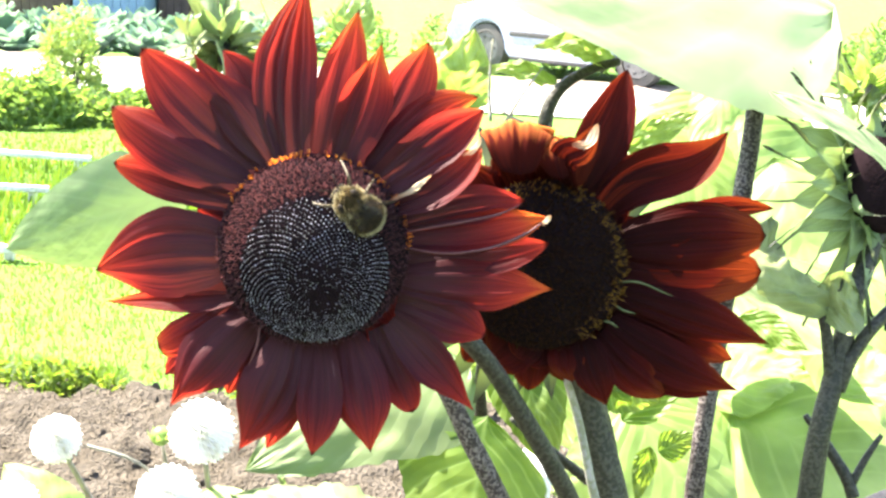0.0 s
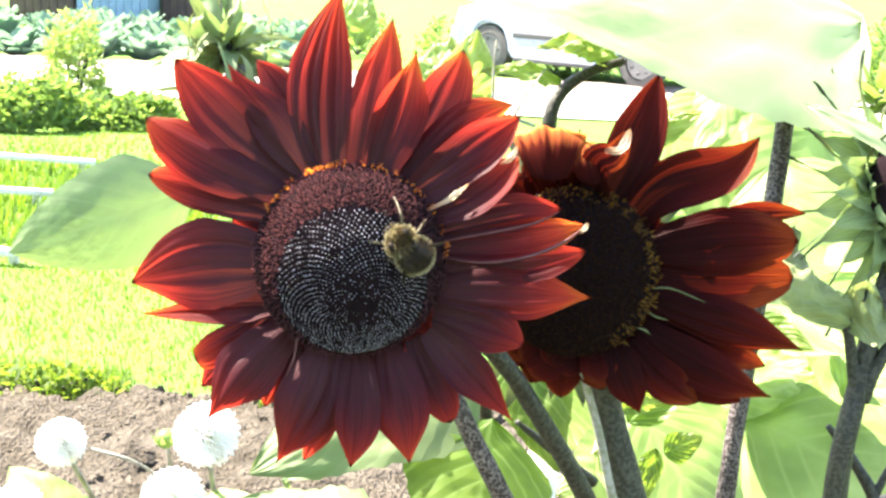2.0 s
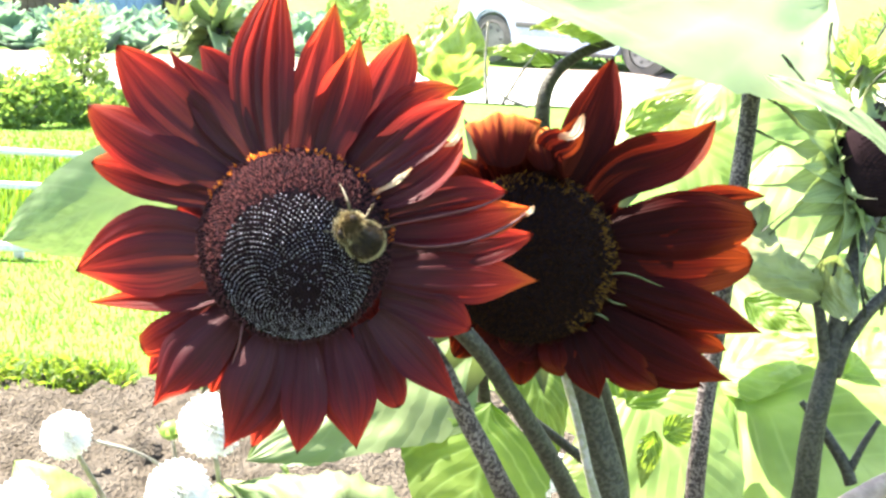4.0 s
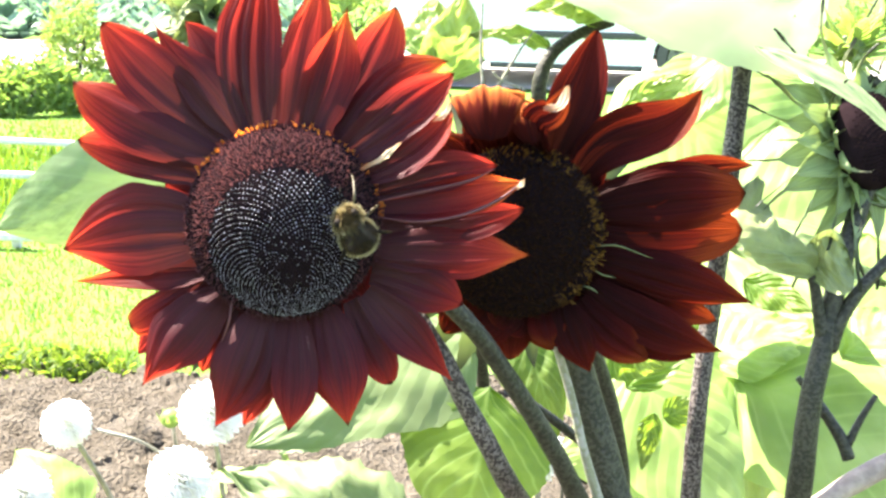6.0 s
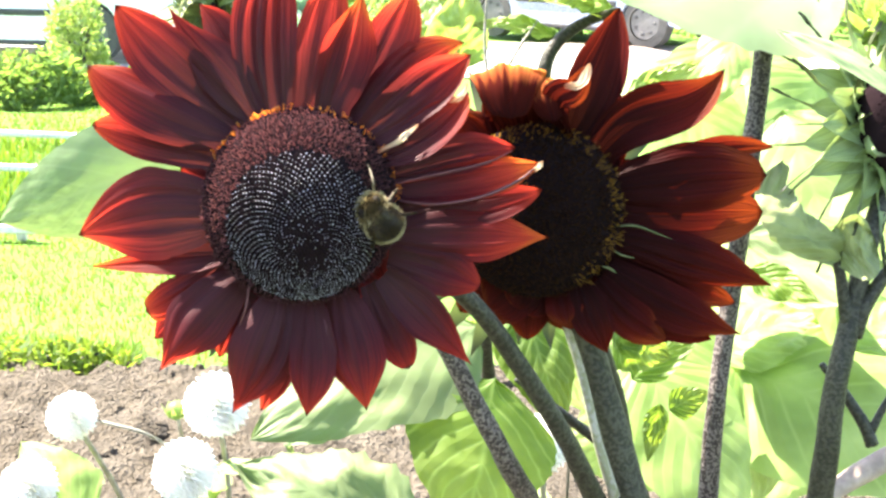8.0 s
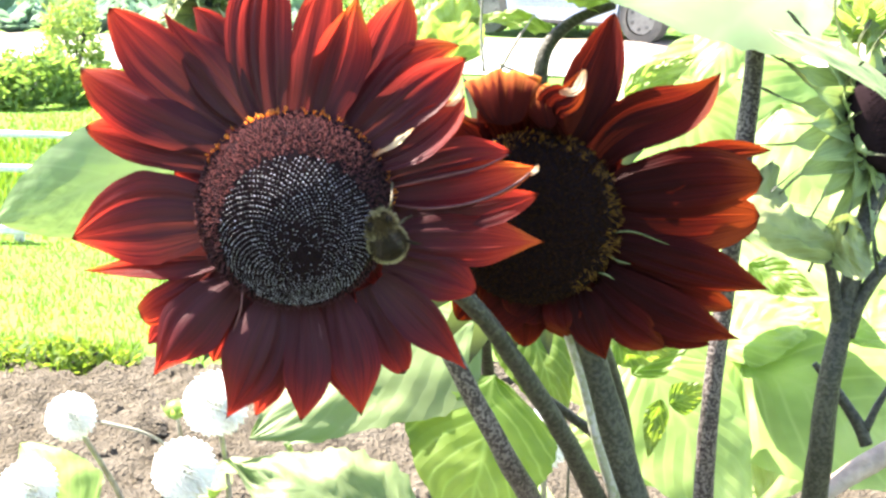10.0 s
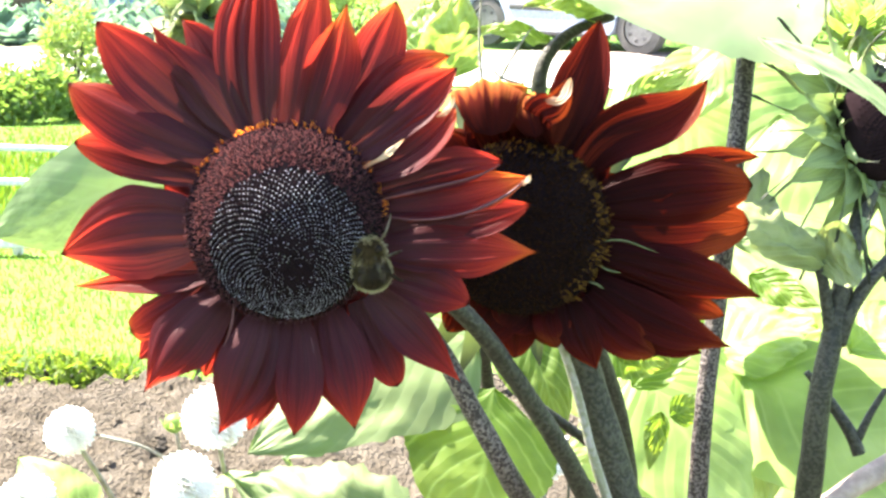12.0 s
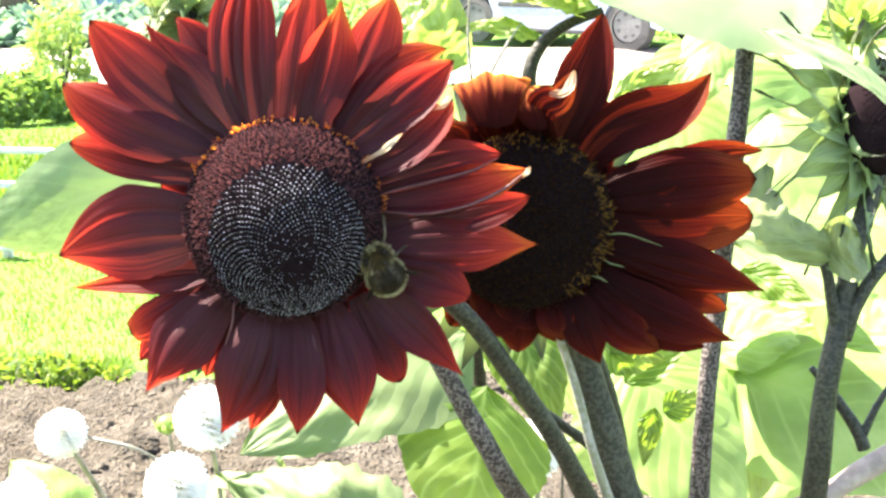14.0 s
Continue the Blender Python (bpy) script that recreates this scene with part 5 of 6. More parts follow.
leafy_plant((0.409, 1.174, 0.0), [((0.3249, 0.9222, 1.1212), .16, .12), ((0.2787, 0.9799, 1.1493), .14, .11), ((0.2722, 1.0389, 1.1834), .13, .1), ((0.2499, 1.0709, 1.0985), .16, .1), ((0.3159, 0.8527, 1.0410), .16, .12)], YOUNG_OR_LIT_LEAF, "tall yellow-green leaves in full sun", 3)
leafy_plant((0.272, 1.270, 0.0), [((0.2295, 1.1007, 1.2297), .10, .06), ((0.1952, 1.1469, 1.2075), .13, .05), ((0.2178, 1.0867, 1.1679), .14, .09), ((0.1782, 1.1919, 1.1797), .13, .08), ((0.2012, 1.0726, 1.1059), .14, .1), ((0.2862, 1.1467, 1.2065), .12, .08)], YOUNG_OR_LIT_LEAF, "tall yellow-green leaves between the flowers", 4)
leafy_plant((0.089, 1.122, 0.0), [((0.0784, 0.9013, 1.0292), .12, .09), ((0.1030, 0.9568, 1.0475), .12, .09)], GREEN_LEAF, "leaves deep between the stems", 5)


# ---- white dahlias ----
def dahlia(at, ground, radius, seed, label):
    rnd = random.Random(seed)
    plant = thing("dahlia", ground, label, "dahlia", "white dahlias")
    o = Vector(at) - Vector(ground)
    run(plant, "stem", (ground, tuple(Vector(ground) + o * 0.6 + Vector((0.02, 0.03, 0))), at), [0.006, 0.005, 0.004], STEM_PALE, "", ground)
    bm = add_ball(bmesh.new(), o, (radius * 0.55,) * 3, None, 10, 8)
    for k in range(240):
        a, e = k * 2.39996, math.asin(-0.85 + 1.85 * (k + 0.5) / 240)
        d = Vector((math.cos(a) * math.cos(e), math.sin(a) * math.cos(e), math.sin(e)))
        add_blade(bm, o + d * radius * 0.45, o + d * radius * rnd.uniform(0.95, 1.02), radius * 0.42, d + d.orthogonal() * 0.6, along=4, across=4, cup=radius * 0.12)
    tagged(part("bloom", bm, WHITE_PETAL, plant, "white ball bloom"), kind="stuff")
    for k in range(3):
        a = rnd.random() * 6
        p = Vector(ground) + o * rnd.uniform(0.5, 0.85)
        leaf(plant, "leaf", tuple(p), tuple(p + Vector((math.cos(a), math.sin(a), rnd.uniform(-0.2, 0.3))) * 0.11), 0.05, (0, -0.3, 1), YOUNG_OR_LIT_LEAF, "", ground, along=10, across=6)
    return plant


dahlia((-0.5873, 1.8790, 0.5930), (-0.547, 2.189, 0.0), 0.041, 1, "round white dahlia in full bloom on a pale stem")
dahlia((-0.3623, 1.8837, 0.6137), (-0.448, 2.190, 0.0), 0.054, 2, "large round white dahlia bleached by the sun")
dahlia((-0.3994, 1.8143, 0.5340), (-0.467, 2.141, 0.0), 0.052, 3, "round white dahlia low in the bed")
dahlia((0.1222, 1.5912, 0.6805), (0.128, 1.952, 0.0), 0.042, 4, "white dahlia behind the sunflower stems")
dahlia((-0.6202, 1.7618, 0.5288), (-0.737, 2.138, 0.0), 0.045, 5, "white dahlia with a yellow centre")
DAHLIA_BUD = (-0.488, 2.189, 0.0)
plant = thing("dahlia_bud", DAHLIA_BUD, "green dahlia bud on a pale side stem", "dahlia")
run(plant, "stem", (DAHLIA_BUD, (-0.4275, 1.9498, 0.4533), (-0.4223, 1.8802, 0.5983)), [0.005, 0.004, 0.003], STEM_PALE, "", DAHLIA_BUD)
run(plant, "side_stem", ((-0.4189, 1.9113, 0.5098), (-0.4719, 1.8735, 0.5687), (-0.5431, 1.8775, 0.5863)), [0.003, 0.0025, 0.0025], STEM_PALE, "", DAHLIA_BUD)
green_bud = part("bud", add_ball(bmesh.new(), Vector((-0.4252, 1.8817, 0.6050)) - Vector(DAHLIA_BUD), (0.016, 0.016, 0.015)), YOUNG_OR_LIT_LEAF, plant, "green bud")
for k in range(8):
    a = math.tau * k / 8
    c = Vector((-0.4252, 1.8817, 0.6050)) - Vector(DAHLIA_BUD)
    part("sepal", blade(c + Vector((math.cos(a), math.sin(a), -0.6)) * 0.013, c + Vector((math.cos(a) * 1.3, math.sin(a) * 1.3, 0.6)) * 0.018, 0.012, (math.cos(a), math.sin(a), 0), profile=dart_width, along=4, across=3), YOUNG_OR_LIT_LEAF, green_bud)
leaf(plant, "leaf", (-0.5375, 1.7772, 0.4705), (-0.6605, 1.8506, 0.5618), 0.115, (0.1, -0.9, 0.5), YOUNG_OR_LIT_LEAF, "pale green dahlia leaf", DAHLIA_BUD, arch=0.01)

# pale stick low beside the bed
STICK = (0.1625, 0.4793, 1.1340)
stick = thing("stick", STICK, "pale weathered stick leaning among the leaves", "stick")
run(stick, "shaft", ((0.1426, 0.4759, 1.1204), (0.1592, 0.4789, 1.1324), (0.1764, 0.4813, 1.1424), (0.2011, 0.4837, 1.1518)), [0.0036, 0.0042, 0.0046, 0.005], BARK, "", STICK)
run(bud, "twig", ((0.1434, 0.4746, 1.1823), (0.1527, 0.4721, 1.1709), (0.1610, 0.4692, 1.1584), (0.1635, 0.4678, 1.1521)), [0.0012, 0.0022, 0.0024, 0.0026], STEM_GREEN, "", BUD_AT)
run(bud, "twig", ((0.1734, 0.4732, 1.1761), (0.1672, 0.4710, 1.1662), (0.1628, 0.4690, 1.1574)), [0.001, 0.0014, 0.0018], STEM_GREEN, "", BUD_AT)


# ---- across the lawn ----
def board(a, b, high, label):
    a, b = Vector(a), Vector(b)
    ob = thing("edging_board", a, label, "board", "white edging boards")
    d = b - a
    length = d.length
    turn = pose(0, 0, 0, 0, 0, math.degrees(math.atan2(d.y, d.x)))
    bm = add_box(bmesh.new(), (0, -0.02, high - 0.032), (length, 0.02, high), bevel=0.004)
    part("plank", bm, WHITE_WOOD, ob).matrix_basis = turn
    for x in (0.1, length - 0.1):
        part("peg", add_box(bmesh.new(), (x - 0.02, 0.022, -0.02), (x + 0.02, 0.052, high - 0.01), bevel=0.003), WHITE_WOOD, ob).matrix_basis = turn


board((-4.2, 7.95, 0), (-2.12, 7.57, 0), 0.10, "long white painted edging board across the lawn")
board((-3.9, 6.72, 0), (-2.06, 6.56, 0), 0.10, "white painted edging board among weeds")
board((-3.4, 5.45, 0), (-1.78, 5.38, 0), 0.06, "white painted edging board at the lawn's edge")
post = thing("post", (-1.63, 5.55, 0), "thin white post standing in the weeds", "post")
part("shaft", add_box(bmesh.new(), (-0.018, -0.018, -0.02), (0.018, 0.018, 0.28), bevel=0.004), WHITE_WOOD, post)
part("cap", add_box(bmesh.new(), (-0.022, -0.022, 0.281), (0.022, 0.022, 0.295), bevel=0.003), WHITE_WOOD, post)


def bush(at, size, count, leaf_size, mat, label, name="bush", seed=0, group=""):
    rnd = random.Random(seed)
    ob = thing(name, at, label, "bush", group)
    for k in range(4):
        a = rnd.random() * 6
        part("branch", tube([(0, 0, 0), (math.cos(a) * size[0] * 0.2, math.sin(a) * size[1] * 0.2, size[2] * 0.5), (math.cos(a) * size[0] * 0.35, math.sin(a) * size[1] * 0.35, size[2] * 0.85)], [0.012, 0.009, 0.004], 6), STEM_GREEN, ob)
    bm = bmesh.new()
    for _ in range(count):
        a, e, r = rnd.random() * math.tau, rnd.uniform(0, 1), rnd.uniform(0.5, 1.0) ** 0.5
        lump = 1 + 0.35 * noise.noise((math.cos(a) * 2 + at[0], math.sin(a) * 2, e * 3))
        p = Vector((math.cos(a) * size[0] / 2 * r * lump * math.sqrt(1 - 0.75 * e * e), math.sin(a) * size[1] / 2 * r * math.sqrt(1 - 0.75 * e * e), size[2] * e * lump * r))
        d = Vector((rnd.uniform(-1, 1), rnd.uniform(-1, 1), rnd.uniform(-0.3, 1))).normalized()
        add_blade(bm, p, p + d * leaf_size * rnd.uniform(0.7, 1.3), leaf_size * 0.45, d.orthogonal() + Vector((0, 0, 0.6)), along=2, across=2)
    part("foliage", bm, mat, ob)
    return ob


bush((-3.25, 9.65, 0), (0.95, 0.8, 0.36), 3000, 0.07, BUSH_LEAF, "low leafy green bush at the lawn's edge", seed=1)
bush((-2.55, 9.95, 0), (0.85, 0.7, 0.22), 2000, 0.07, BUSH_LEAF, "low leafy green bush beside the track", seed=2)
bush((-4.2, 9.7, 0), (1.1, 0.9, 0.34), 2400, 0.07, BUSH_LEAF, "low leafy green bush on the lawn", seed=3)
bush((-3.05, 10.35, 0), (0.52, 0.5, 0.80), 1500, 0.07, YOUNG_OR_LIT_LEAF, "thin upright shrub with yellowish leaves", "shrub", 4)

bush((-1.22, 3.72, 0), (0.55, 0.22, 0.09), 900, 0.035, GREEN_LEAF, "low dark weeds along the edge of the bed", "weed", 5)
bush((-0.42, 3.70, 0), (0.4, 0.16, 0.07), 300, 0.03, GREEN_LEAF, "low dark weeds along the edge of the bed", "weed", 6)

rnd = random.Random(12)
for row in range(4):
    for k in range(13):
        at = (-8.6 + k * 0.55 + rnd.uniform(-0.1, 0.1), 15.4 + row * 1.5 + rnd.uniform(-0.1, 0.1), 0)
        size = rnd.uniform(0.45, 0.65)
        ob = thing("cabbage", at, "blue-green leafy cabbage in a vegetable row", "cabbage", "vegetable rows")
        bm = bmesh.new()
        for n in range(22):
            a, e = n * 2.4, rnd.uniform(0.2, 1.2)
            d = Vector((math.cos(a) * math.cos(e), math.sin(a) * math.cos(e), math.sin(e)))
            add_blade(bm, d * 0.05, d * size * 0.8, size * 0.4, d.cross((d.y, -d.x, 0.01)) * -1, along=4, across=4, cup=0.03, crumple=0.03, seed=n)
        part("leaves", bm, BLUE_LEAF, ob)
        part("stalk", tube([(0, 0, -0.02), (0, 0, 0.06), (0, 0, 0.1)], [0.03, 0.025, 0.02], 8), STEM_PALE, ob)
for k in range(9):
    at = (-1.2 + k * 1.1 + rnd.uniform(-0.2, 0.2), 16.6 + rnd.uniform(-0.8, 2.5), 0)
    bush(at, (rnd.uniform(0.9, 1.5), 1.0, rnd.uniform(0.4, 0.8)), 500, 0.1, BUSH_LEAF, "leafy vegetable plants beyond the track", "vegetable_plant", 40 + k, "vegetable rows")


def shed(at, width, deep, high, mat, label, boards):
    ob = thing("shed", at, label, "shed")
    n = boards
    for k in range(n):
        x = -width / 2 + width * k / n
        part("board", add_box(bmesh.new(), (x + 0.004, -0.012 - 0.006 * (k % 2), 0), (x + width / n - 0.004, 0.012, high), bevel=0.003), mat, ob)
    part("side_wall", add_box(bmesh.new(), (-width / 2, 0.014, 0), (-width / 2 + 0.03, deep, high)), mat, ob)
    part("side_wall", add_box(bmesh.new(), (width / 2 - 0.03, 0.014, 0), (width / 2, deep, high)), mat, ob)
    part("back_wall", add_box(bmesh.new(), (-width / 2, deep + 0.002, 0), (width / 2, deep + 0.032, high)), mat, ob)
    bm = bmesh.new()
    bm.faces.new([bm.verts.new(p) for p in ((-width / 2 - 0.1, -0.15, high + 0.25), (width / 2 + 0.1, -0.15, high + 0.25), (width / 2 + 0.1, deep + 0.15, high), (-width / 2 - 0.1, deep + 0.15, high))])
    bmesh.ops.solidify(bm, geom=bm.faces[:], thickness=0.05)
    part("roof", bm, TRIM, ob, "dark felt roof", smooth=False)


shed((-5.75, 21.8, 0), 1.2, 1.6, 1.9, BLUE_WALL, "blue painted garden shed beyond the vegetables", 9)
shed((-7.0, 22.0, 0), 1.1, 1.4, 1.8, BROWN_WALL, "brown wooden garden shed beyond the vegetables", 8)
shed((-4.7, 22.6, 0), 0.8, 1.4, 1.7, BROWN_WALL, "weathered brown shed beside the blue one", 6)


# ---- cars ----
WHEEL_R, BASE = 0.28, 2.15


def build_car(name, at, turn, paint, label):
    """A small hatchback that drives along its x axis towards minus x."""
    car = thing(name, at, label, "car", "cars")
    car.rotation_euler = (0, 0, radians(turn))
    low = [(-1.62, 0.34), (-1.65, 0.55), (-1.58, 0.74), (-0.95, 0.90), (-0.55, 0.93), (1.40, 0.95), (1.60, 0.9), (1.66, 0.6), (1.64, 0.36), (1.52, 0.24)]
    arches = []
    for cx in (BASE / 2, -BASE / 2):
        arches += [(cx + 0.31 * math.cos(a), WHEEL_R + 0.31 * math.sin(a)) for a in [math.pi * k / 10 for k in range(11)] ]
    outline = low + arches[:11] + [(BASE / 2 - 0.37, 0.2), (-BASE / 2 + 0.37, 0.2)] + arches[11:] + [(-1.54, 0.24)]
    bm = bmesh.new()
    near, off = [bm.verts.new((x, -0.80, z)) for x, z in outline], [bm.verts.new((x, 0.80, z)) for x, z in outline]
    bm.faces.new(near)
    bm.faces.new(list(reversed(off)))
    for k in range(len(outline)):
        q = (k + 1) % len(outline)
        bm.faces.new((near[q], near[k], off[k], off[q]))
    bmesh.ops.recalc_face_normals(bm, faces=bm.faces[:])
    sharp = [e for e in bm.edges if abs(e.verts[0].co.y - e.verts[1].co.y) < 0.01 and max(v.co.z for v in e.verts) > 0.5 and len({round(v.co.x, 3) for v in e.verts}) == 2]
    bmesh.ops.bevel(bm, geom=sharp, offset=0.03, segments=2, affect="EDGES")
    body = part("body", bm, paint, car, smooth=False)
    for side in (-1, 1):
        part("rub_strip", add_box(bmesh.new(), (-0.70, side * 0.801 - 0.012, 0.44), (0.70, side * 0.801 + 0.012, 0.50), bevel=0.005), TRIM, body, "black side rub strip")
        part("sill", add_box(bmesh.new(), (-0.68, side * 0.79 - 0.015, 0.16), (0.68, side * 0.79 + 0.015, 0.21), bevel=0.005), TRIM, body)
        part("door_handle", add_box(bmesh.new(), (0.25, side * 0.81 - 0.02, 0.78), (0.42, side * 0.81 + 0.02, 0.81), bevel=0.006), TRIM, body)
        part("tail_lamp", add_box(bmesh.new(), (1.54, side * 0.68 - 0.1, 0.66), (1.655, side * 0.68 + 0.1, 0.84), bevel=0.01), LAMP_GLASS, body)
    part("bumper", add_box(bmesh.new(), (1.52, -0.79, 0.34), (1.73, 0.79, 0.55), bevel=0.04), paint, car)
    part("bumper", add_box(bmesh.new(), (-1.70, -0.79, 0.30), (-1.50, 0.79, 0.52), bevel=0.04), paint, car)
    cabin = [(-1.0, 0.9), (-0.3, 1.40), (1.15, 1.43), (1.54, 0.94)]
    bm = bmesh.new()
    near, off = [bm.verts.new((x, -0.74 + (0.12 if z > 1 else 0), z)) for x, z in cabin], [bm.verts.new((x, 0.74 - (0.12 if z > 1 else 0), z)) for x, z in cabin]
    bm.faces.new(near)
    bm.faces.new(list(reversed(off)))
    for k in range(4):
        bm.faces.new((near[(k + 1) % 4], near[k], off[k], off[(k + 1) % 4]))
    bmesh.ops.recalc_face_normals(bm, faces=bm.faces[:])
    part("windows", bm, CAR_GLASS, car, "dark car windows", smooth=False)
    part("roof", add_box(bmesh.new(), (-0.32, -0.60, 1.40), (1.18, 0.60, 1.45), bevel=0.02), paint, car)
    wheels = []
    for cx in (-BASE / 2, BASE / 2):
        for side in (-1, 1):
            bm = bmesh.new()
            for r0, r1, w0, w1 in ((WHEEL_R, WHEEL_R, -0.08, 0.08), (WHEEL_R, 0.19, 0.08, 0.09), (WHEEL_R, 0.19, -0.08, -0.09)):
                a = [bm.verts.new((r0 * math.cos(q), w0, r0 * math.sin(q))) for q in (math.tau * k / 32 for k in range(32))]
                b = [bm.verts.new((r1 * math.cos(q), w1, r1 * math.sin(q))) for q in (math.tau * k / 32 for k in range(32))]
                for k in range(32):
                    bm.faces.new((a[k], a[(k + 1) % 32], b[(k + 1) % 32], b[k]))
            wheel = part("wheel", bm, RUBBER, car, "black tyre")
            wheel.location = (cx, side * 0.70, WHEEL_R)
            bm = bmesh.new()
            bmesh.ops.create_cone(bm, cap_ends=True, segments=28, radius1=0.19, radius2=0.18, depth=0.15, matrix=pose(0, 0, 0, 90))
            part("rim", bm, ALLOY, wheel, "pale silver wheel cover", smooth=False)
            for k in range(7):
                a = math.tau * k / 7
                part("rim_hole", add_ball(bmesh.new(), (0.125 * math.cos(a), side * 0.076, 0.125 * math.sin(a)), (0.026, 0.004, 0.02), None, 10, 6), TRIM, wheel)
            wheels.append(wheel)
    return car, wheels


passing, passing_wheels = build_car("car", (0, 12.3, 0.013), -6.0, CAR_WHITE, "white hatchback driving along the gravel track")
build_car("car", (1.73, 15.53, 0.03), -40.7, CAR_BLUE, "silver-blue car parked beyond the track")


# ---- what moves: seconds, millimetres to the right and up, degrees of turn ----
FRONT_SWAY = [
    (0, 0.0, 0.0, 0.0), (0.5, -0.7, -1.2, 0.0), (1, 1.7, -2.3, 0.2), (1.5, -0.8, -4.0, -0.5), (2, 9.5, -2.3, 0.3), (2.2, -5.0, 0.3, -0.1),
    (4.3, -2.0, -3.7, 0.6), (4.5, 3.9, -3.0, 0.8), (5, -2.6, 0.0, 0.4), (5.5, -1.7, -0.4, 0.5), (6, -4.9, -0.9, 0.3), (6.5, 0.1, -0.5, -0.4),
    (7, -1.4, -0.2, 0.2), (7.5, -0.6, 0.7, 0.1), (7.7, -1.2, 1.4, 0.5), (9.8, 0.3, -0.7, -0.1), (10, -1.8, -0.5, -0.1), (10.5, -1.5, -0.1, -0.3),
    (11, -0.5, -0.5, -0.2), (11.5, 0.6, 0.5, -0.2), (12, -3.7, -0.4, 0.3), (12.5, -2.3, -1.2, 0.4), (13, -1.0, 0.6, 0.3), (13.5, 6.9, 0.3, 0.9),
    (14, -1.1, 0.2, 0.8),
]
REAR_SWAY = [
    (0, 0.0, 0.0, 0.0), (0.5, -0.6, -1.2, 0.4), (1, 1.9, -1.8, -0.2), (1.5, 2.0, -4.4, 0.0), (2, 9.0, -1.7, 0.0), (2.2, -4.3, -0.6, 0.0),
    (4.3, -2.2, -4.0, 0.4), (4.5, 2.1, -3.4, -0.8), (5, -4.3, 0.2, 0.1), (5.5, -3.4, -0.7, -0.2), (6, -6.2, -0.6, 0.8), (6.5, -1.3, -0.6, -0.6),
    (7, -2.6, 1.0, 0.6), (7.5, -1.1, 1.2, 0.1), (7.7, -1.7, 3.3, -0.1), (9.8, 0.4, -0.5, -0.1), (10, -2.3, -0.5, 0.0), (10.5, -2.1, -0.0, 0.1),
    (11, -1.0, -0.7, 0.3), (11.5, -0.1, 0.6, -0.2), (12, -5.8, 0.3, 0.6), (12.5, -4.7, -0.2, 0.6), (13, -2.6, 1.2, 0.2), (13.5, 4.6, 1.7, -0.0),
    (14, -1.9, 1.2, 0.0),
]
TALL_SWAY = [
    (0, 0.0, 0.0, 0.0), (0.5, -1.1, -1.3, 0.0), (1, 1.9, -1.6, -0.4), (1.5, 2.7, -4.2, -0.2), (2, 9.4, -4.5, 0.0), (2.2, -2.4, -1.5, 0.0), (4.3, -1.3, -2.3, -0.0), (4.5, 2.3, -2.3, -0.6),
    (5, -2.4, 0.2, 0.1), (5.5, -1.4, 0.6, -0.1), (6, -3.2, 0.2, 0.5), (6.5, 1.5, -1.1, -0.7), (7, -0.2, 0.6, 0.4), (7.5, 1.3, 1.9, 0.3),
    (10, -0.1, -0.6, 0.1), (10.5, 0.2, -0.1, 0.0), (11, 1.4, -1.0, 0.0), (11.5, 2.5, 0.3, -0.3), (12, -3.3, 0.4, 0.2), (12.5, -2.6, -0.7, 0.2),
    (13, -0.2, 0.7, -0.0), (13.5, 5.5, 1.6, -0.4), (14, 0.1, 1.3, 0.0),
]
BUD_SWAY = [
    (0, 0.0, 0.0, 0.0), (0.5, -1.1, -1.3, -0.0), (1, 1.7, -2.0, 0.0), (1.5, 2.7, -4.8, 0.0), (2, 6.1, -3.5, 0.0), (2.2, -5.2, 1.2, -0.0),
    (4.3, -1.9, -3.0, 0.0), (4.5, 3.7, -3.6, -0.2), (5, -3.0, 0.4, 0.0), (5.5, -1.9, -0.1, 0.0), (6, -4.6, -0.2, 0.2), (6.5, 0.7, -1.8, -0.0),
    (7, -1.5, 0.8, 0.2), (7.5, 0.9, 1.3, 0.1), (9.8, 1.4, -0.7, 0.0), (10, -1.3, -0.9, 0.2), (10.5, -1.2, -0.4, 0.1), (11, 0.5, -2.1, 0.1),
    (11.5, 1.6, -0.3, -0.1), (12, -4.6, 0.4, 0.0), (12.5, -3.8, -0.5, 0.0), (13, -1.6, 0.5, -0.0), (13.5, 7.0, 0.1, -0.2), (14, -0.3, -0.2, -0.1),
]
# the bee on the front head's own axes: seconds, millimetres right and up of the middle, height, heading in degrees
BEE_WAY = [
    (0, 12.6, 12.0, 11.1, 50, 0, 0), (0.5, 13.8, 10.6, 11.1, 42, 0, 0), (1, 13.9, 9.0, 11.7, 40, 0, 0), (1.5, 13.5, 8.3, 12.1, 45, 0, 0),
    (2, 15.9, 3.9, 11.8, 45, 0, 0), (4.5, 19.1, 3.3, 9.9, 50, 0, 0), (5, 19.4, 1.8, 9.8, 52, 0, 0), (6, 19.5, -1.8, 9.7, 30, 0, 0),
    (6.5, 19.3, -1.4, 9.9, 30, 0, 0), (7.5, 20.9, -2.8, 8.6, 45, 0, 0), (10, 24.4, -7.3, 4.3, 20, 0, 0), (11, 25.3, -8.3, 2.9, 8, 0, 0),
    (12, 22.7, -11.7, 4.3, 5, 0, 0), (12.5, 22.5, -13.1, 3.7, 3, 0, 0), (13.5, 25.1, -15.2, 1.2, 20, 0, 0), (14, 25.5, -14.8, 1.2, 25, 0, 0),
]
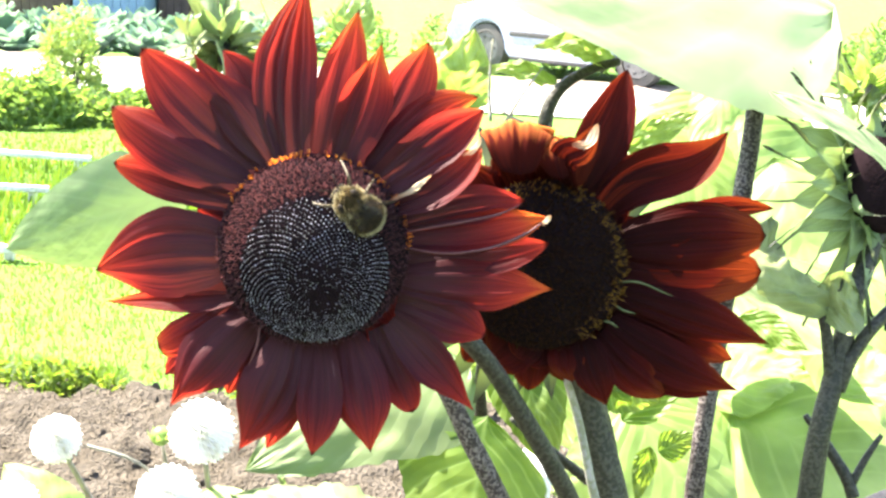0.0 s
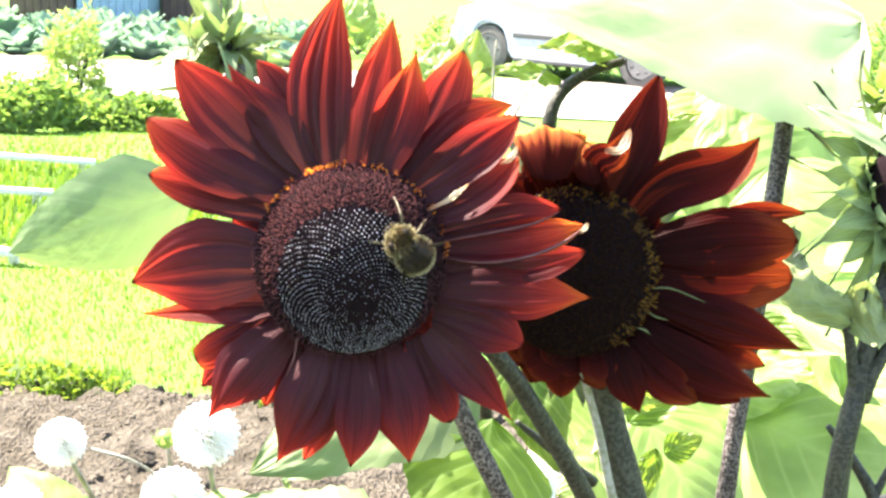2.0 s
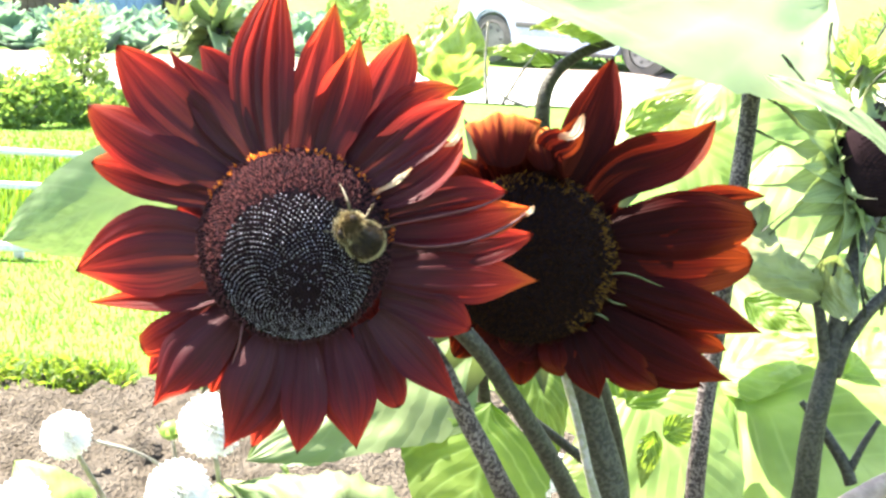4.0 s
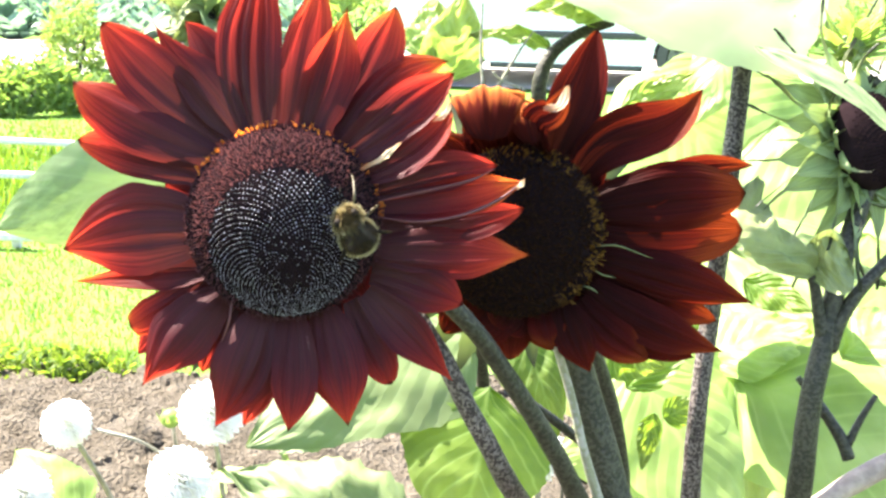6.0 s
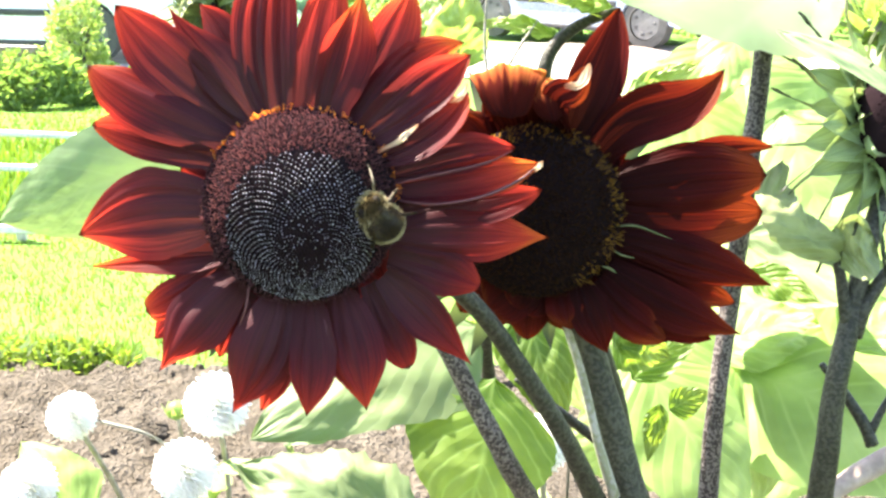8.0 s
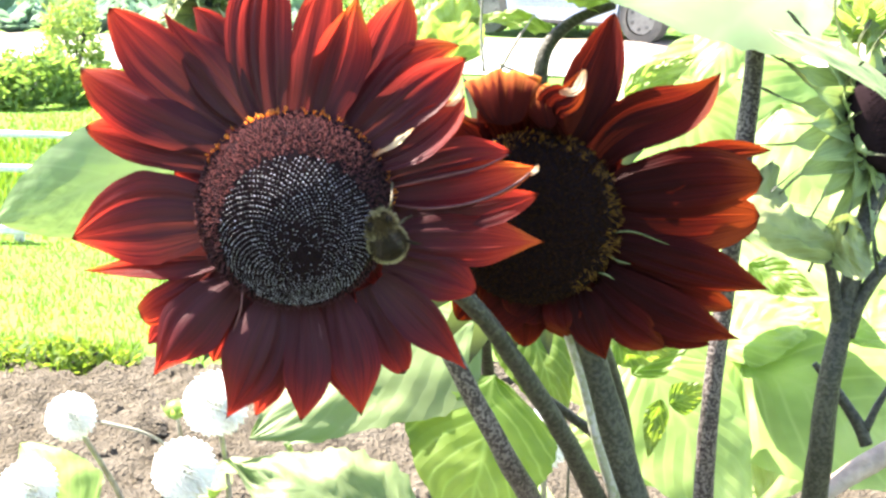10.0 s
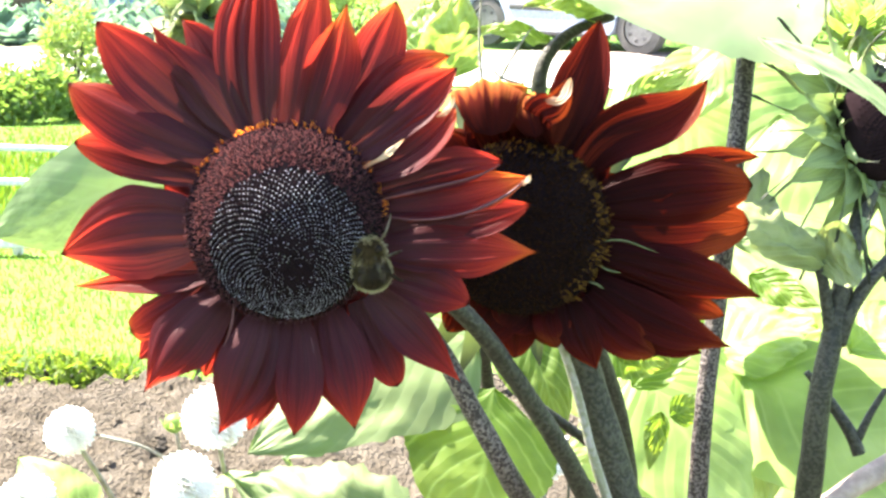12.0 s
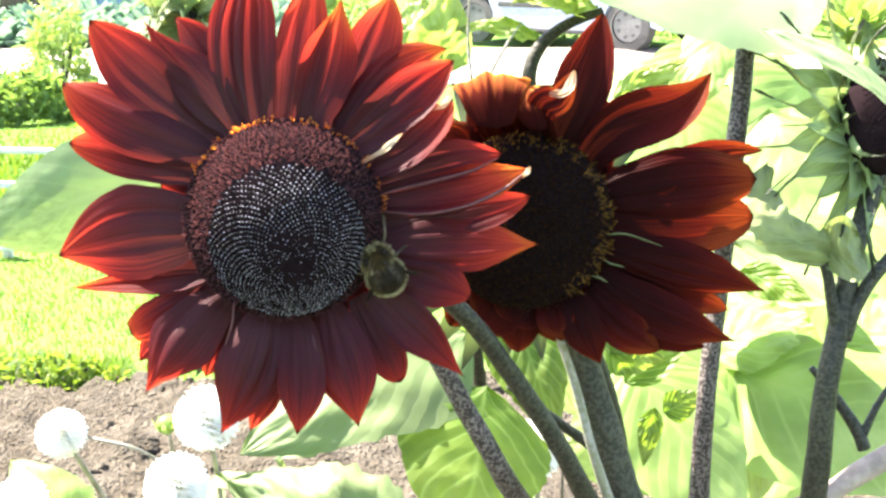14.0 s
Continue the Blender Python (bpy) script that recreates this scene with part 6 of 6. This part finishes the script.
# the passing car: seconds, metres along the track of its front wheels
CAR_WAY = [(0.0, 20.4), (2.8, 10.9), (5.7, 1.05), (6.1, -0.28), (6.5, -1.5), (7.2, -3.35), (7.7, -4.68), (9.8, -10.2), (14.0, -21.0)]


def swayed(centre, right, up, turn):
    return Matrix.Translation(Vector(centre) + (RIGHT * right + UP * up) / 1000) @ TURN @ pose(0, 0, 0, 0, 0, turn) @ TURN.inverted() @ Matrix.Translation(-Vector(centre))


def between(rows, t):
    return [float(np.interp(t, [r[0] for r in rows], [r[k] for r in rows])) for k in range(1, len(rows[0]))]


def motions():
    for root, head, at, centre, rest, rows in ((front_root, front_head, FRONT_ROOT, FRONT_AT, FRONT_POSE, FRONT_SWAY), (rear_root, rear_head, REAR_ROOT, REAR_AT, REAR_POSE, REAR_SWAY)):
        base, heads = [], []
        for t, right, up, turn in rows:
            m = Matrix.Translation(Vector(at) + (RIGHT * right + UP * up) * 0.0005)
            base.append((t, m))
            heads.append((t, m.inverted() @ swayed(centre, right, up, turn) @ rest))
        walk(root, base)
        walk(head, heads)
    for root, at, centre, rows in ((tall, TALL_AT, (0.1130, 0.4897, 1.2485), TALL_SWAY), (bud, BUD_AT, (0.1439, 0.4579, 1.2441), BUD_SWAY)):
        walk(root, [(t, swayed(centre, right, up, turn) @ Matrix.Translation(at)) for t, right, up, turn in rows])
    times = sorted({r[0] for r in FRONT_SWAY} | {r[0] for r in BEE_WAY})
    rows = []
    for t in times:
        x, y, z, heading, pitch, roll = between(BEE_WAY, t)
        rows.append((t, swayed(FRONT_AT, *between(FRONT_SWAY, t)) @ FRONT_POSE @ pose(x / 1000, y / 1000, z / 1000, 0, 0, heading) @ pose(0, 0, 0, pitch, roll, 0)))
    walk(bee, rows)
    turn = -8.0

    def along(t):
        return between(CAR_WAY, t)[0]

    walk(passing, [(t, pose(x + BASE / 2 * math.cos(radians(turn)), 12.28 + (x - 0.5) * math.tan(radians(turn)), 0.013, 0, 0, turn)) for t, x in CAR_WAY])
    steps = [14.0 * k / 112 for k in range(113)]
    for wheel in passing_wheels:
        x, y, z = wheel.location
        walk(wheel, [(t, pose(x, y, z, 0, math.degrees(along(t) / WHEEL_R), 0)) for t in steps])



motions()
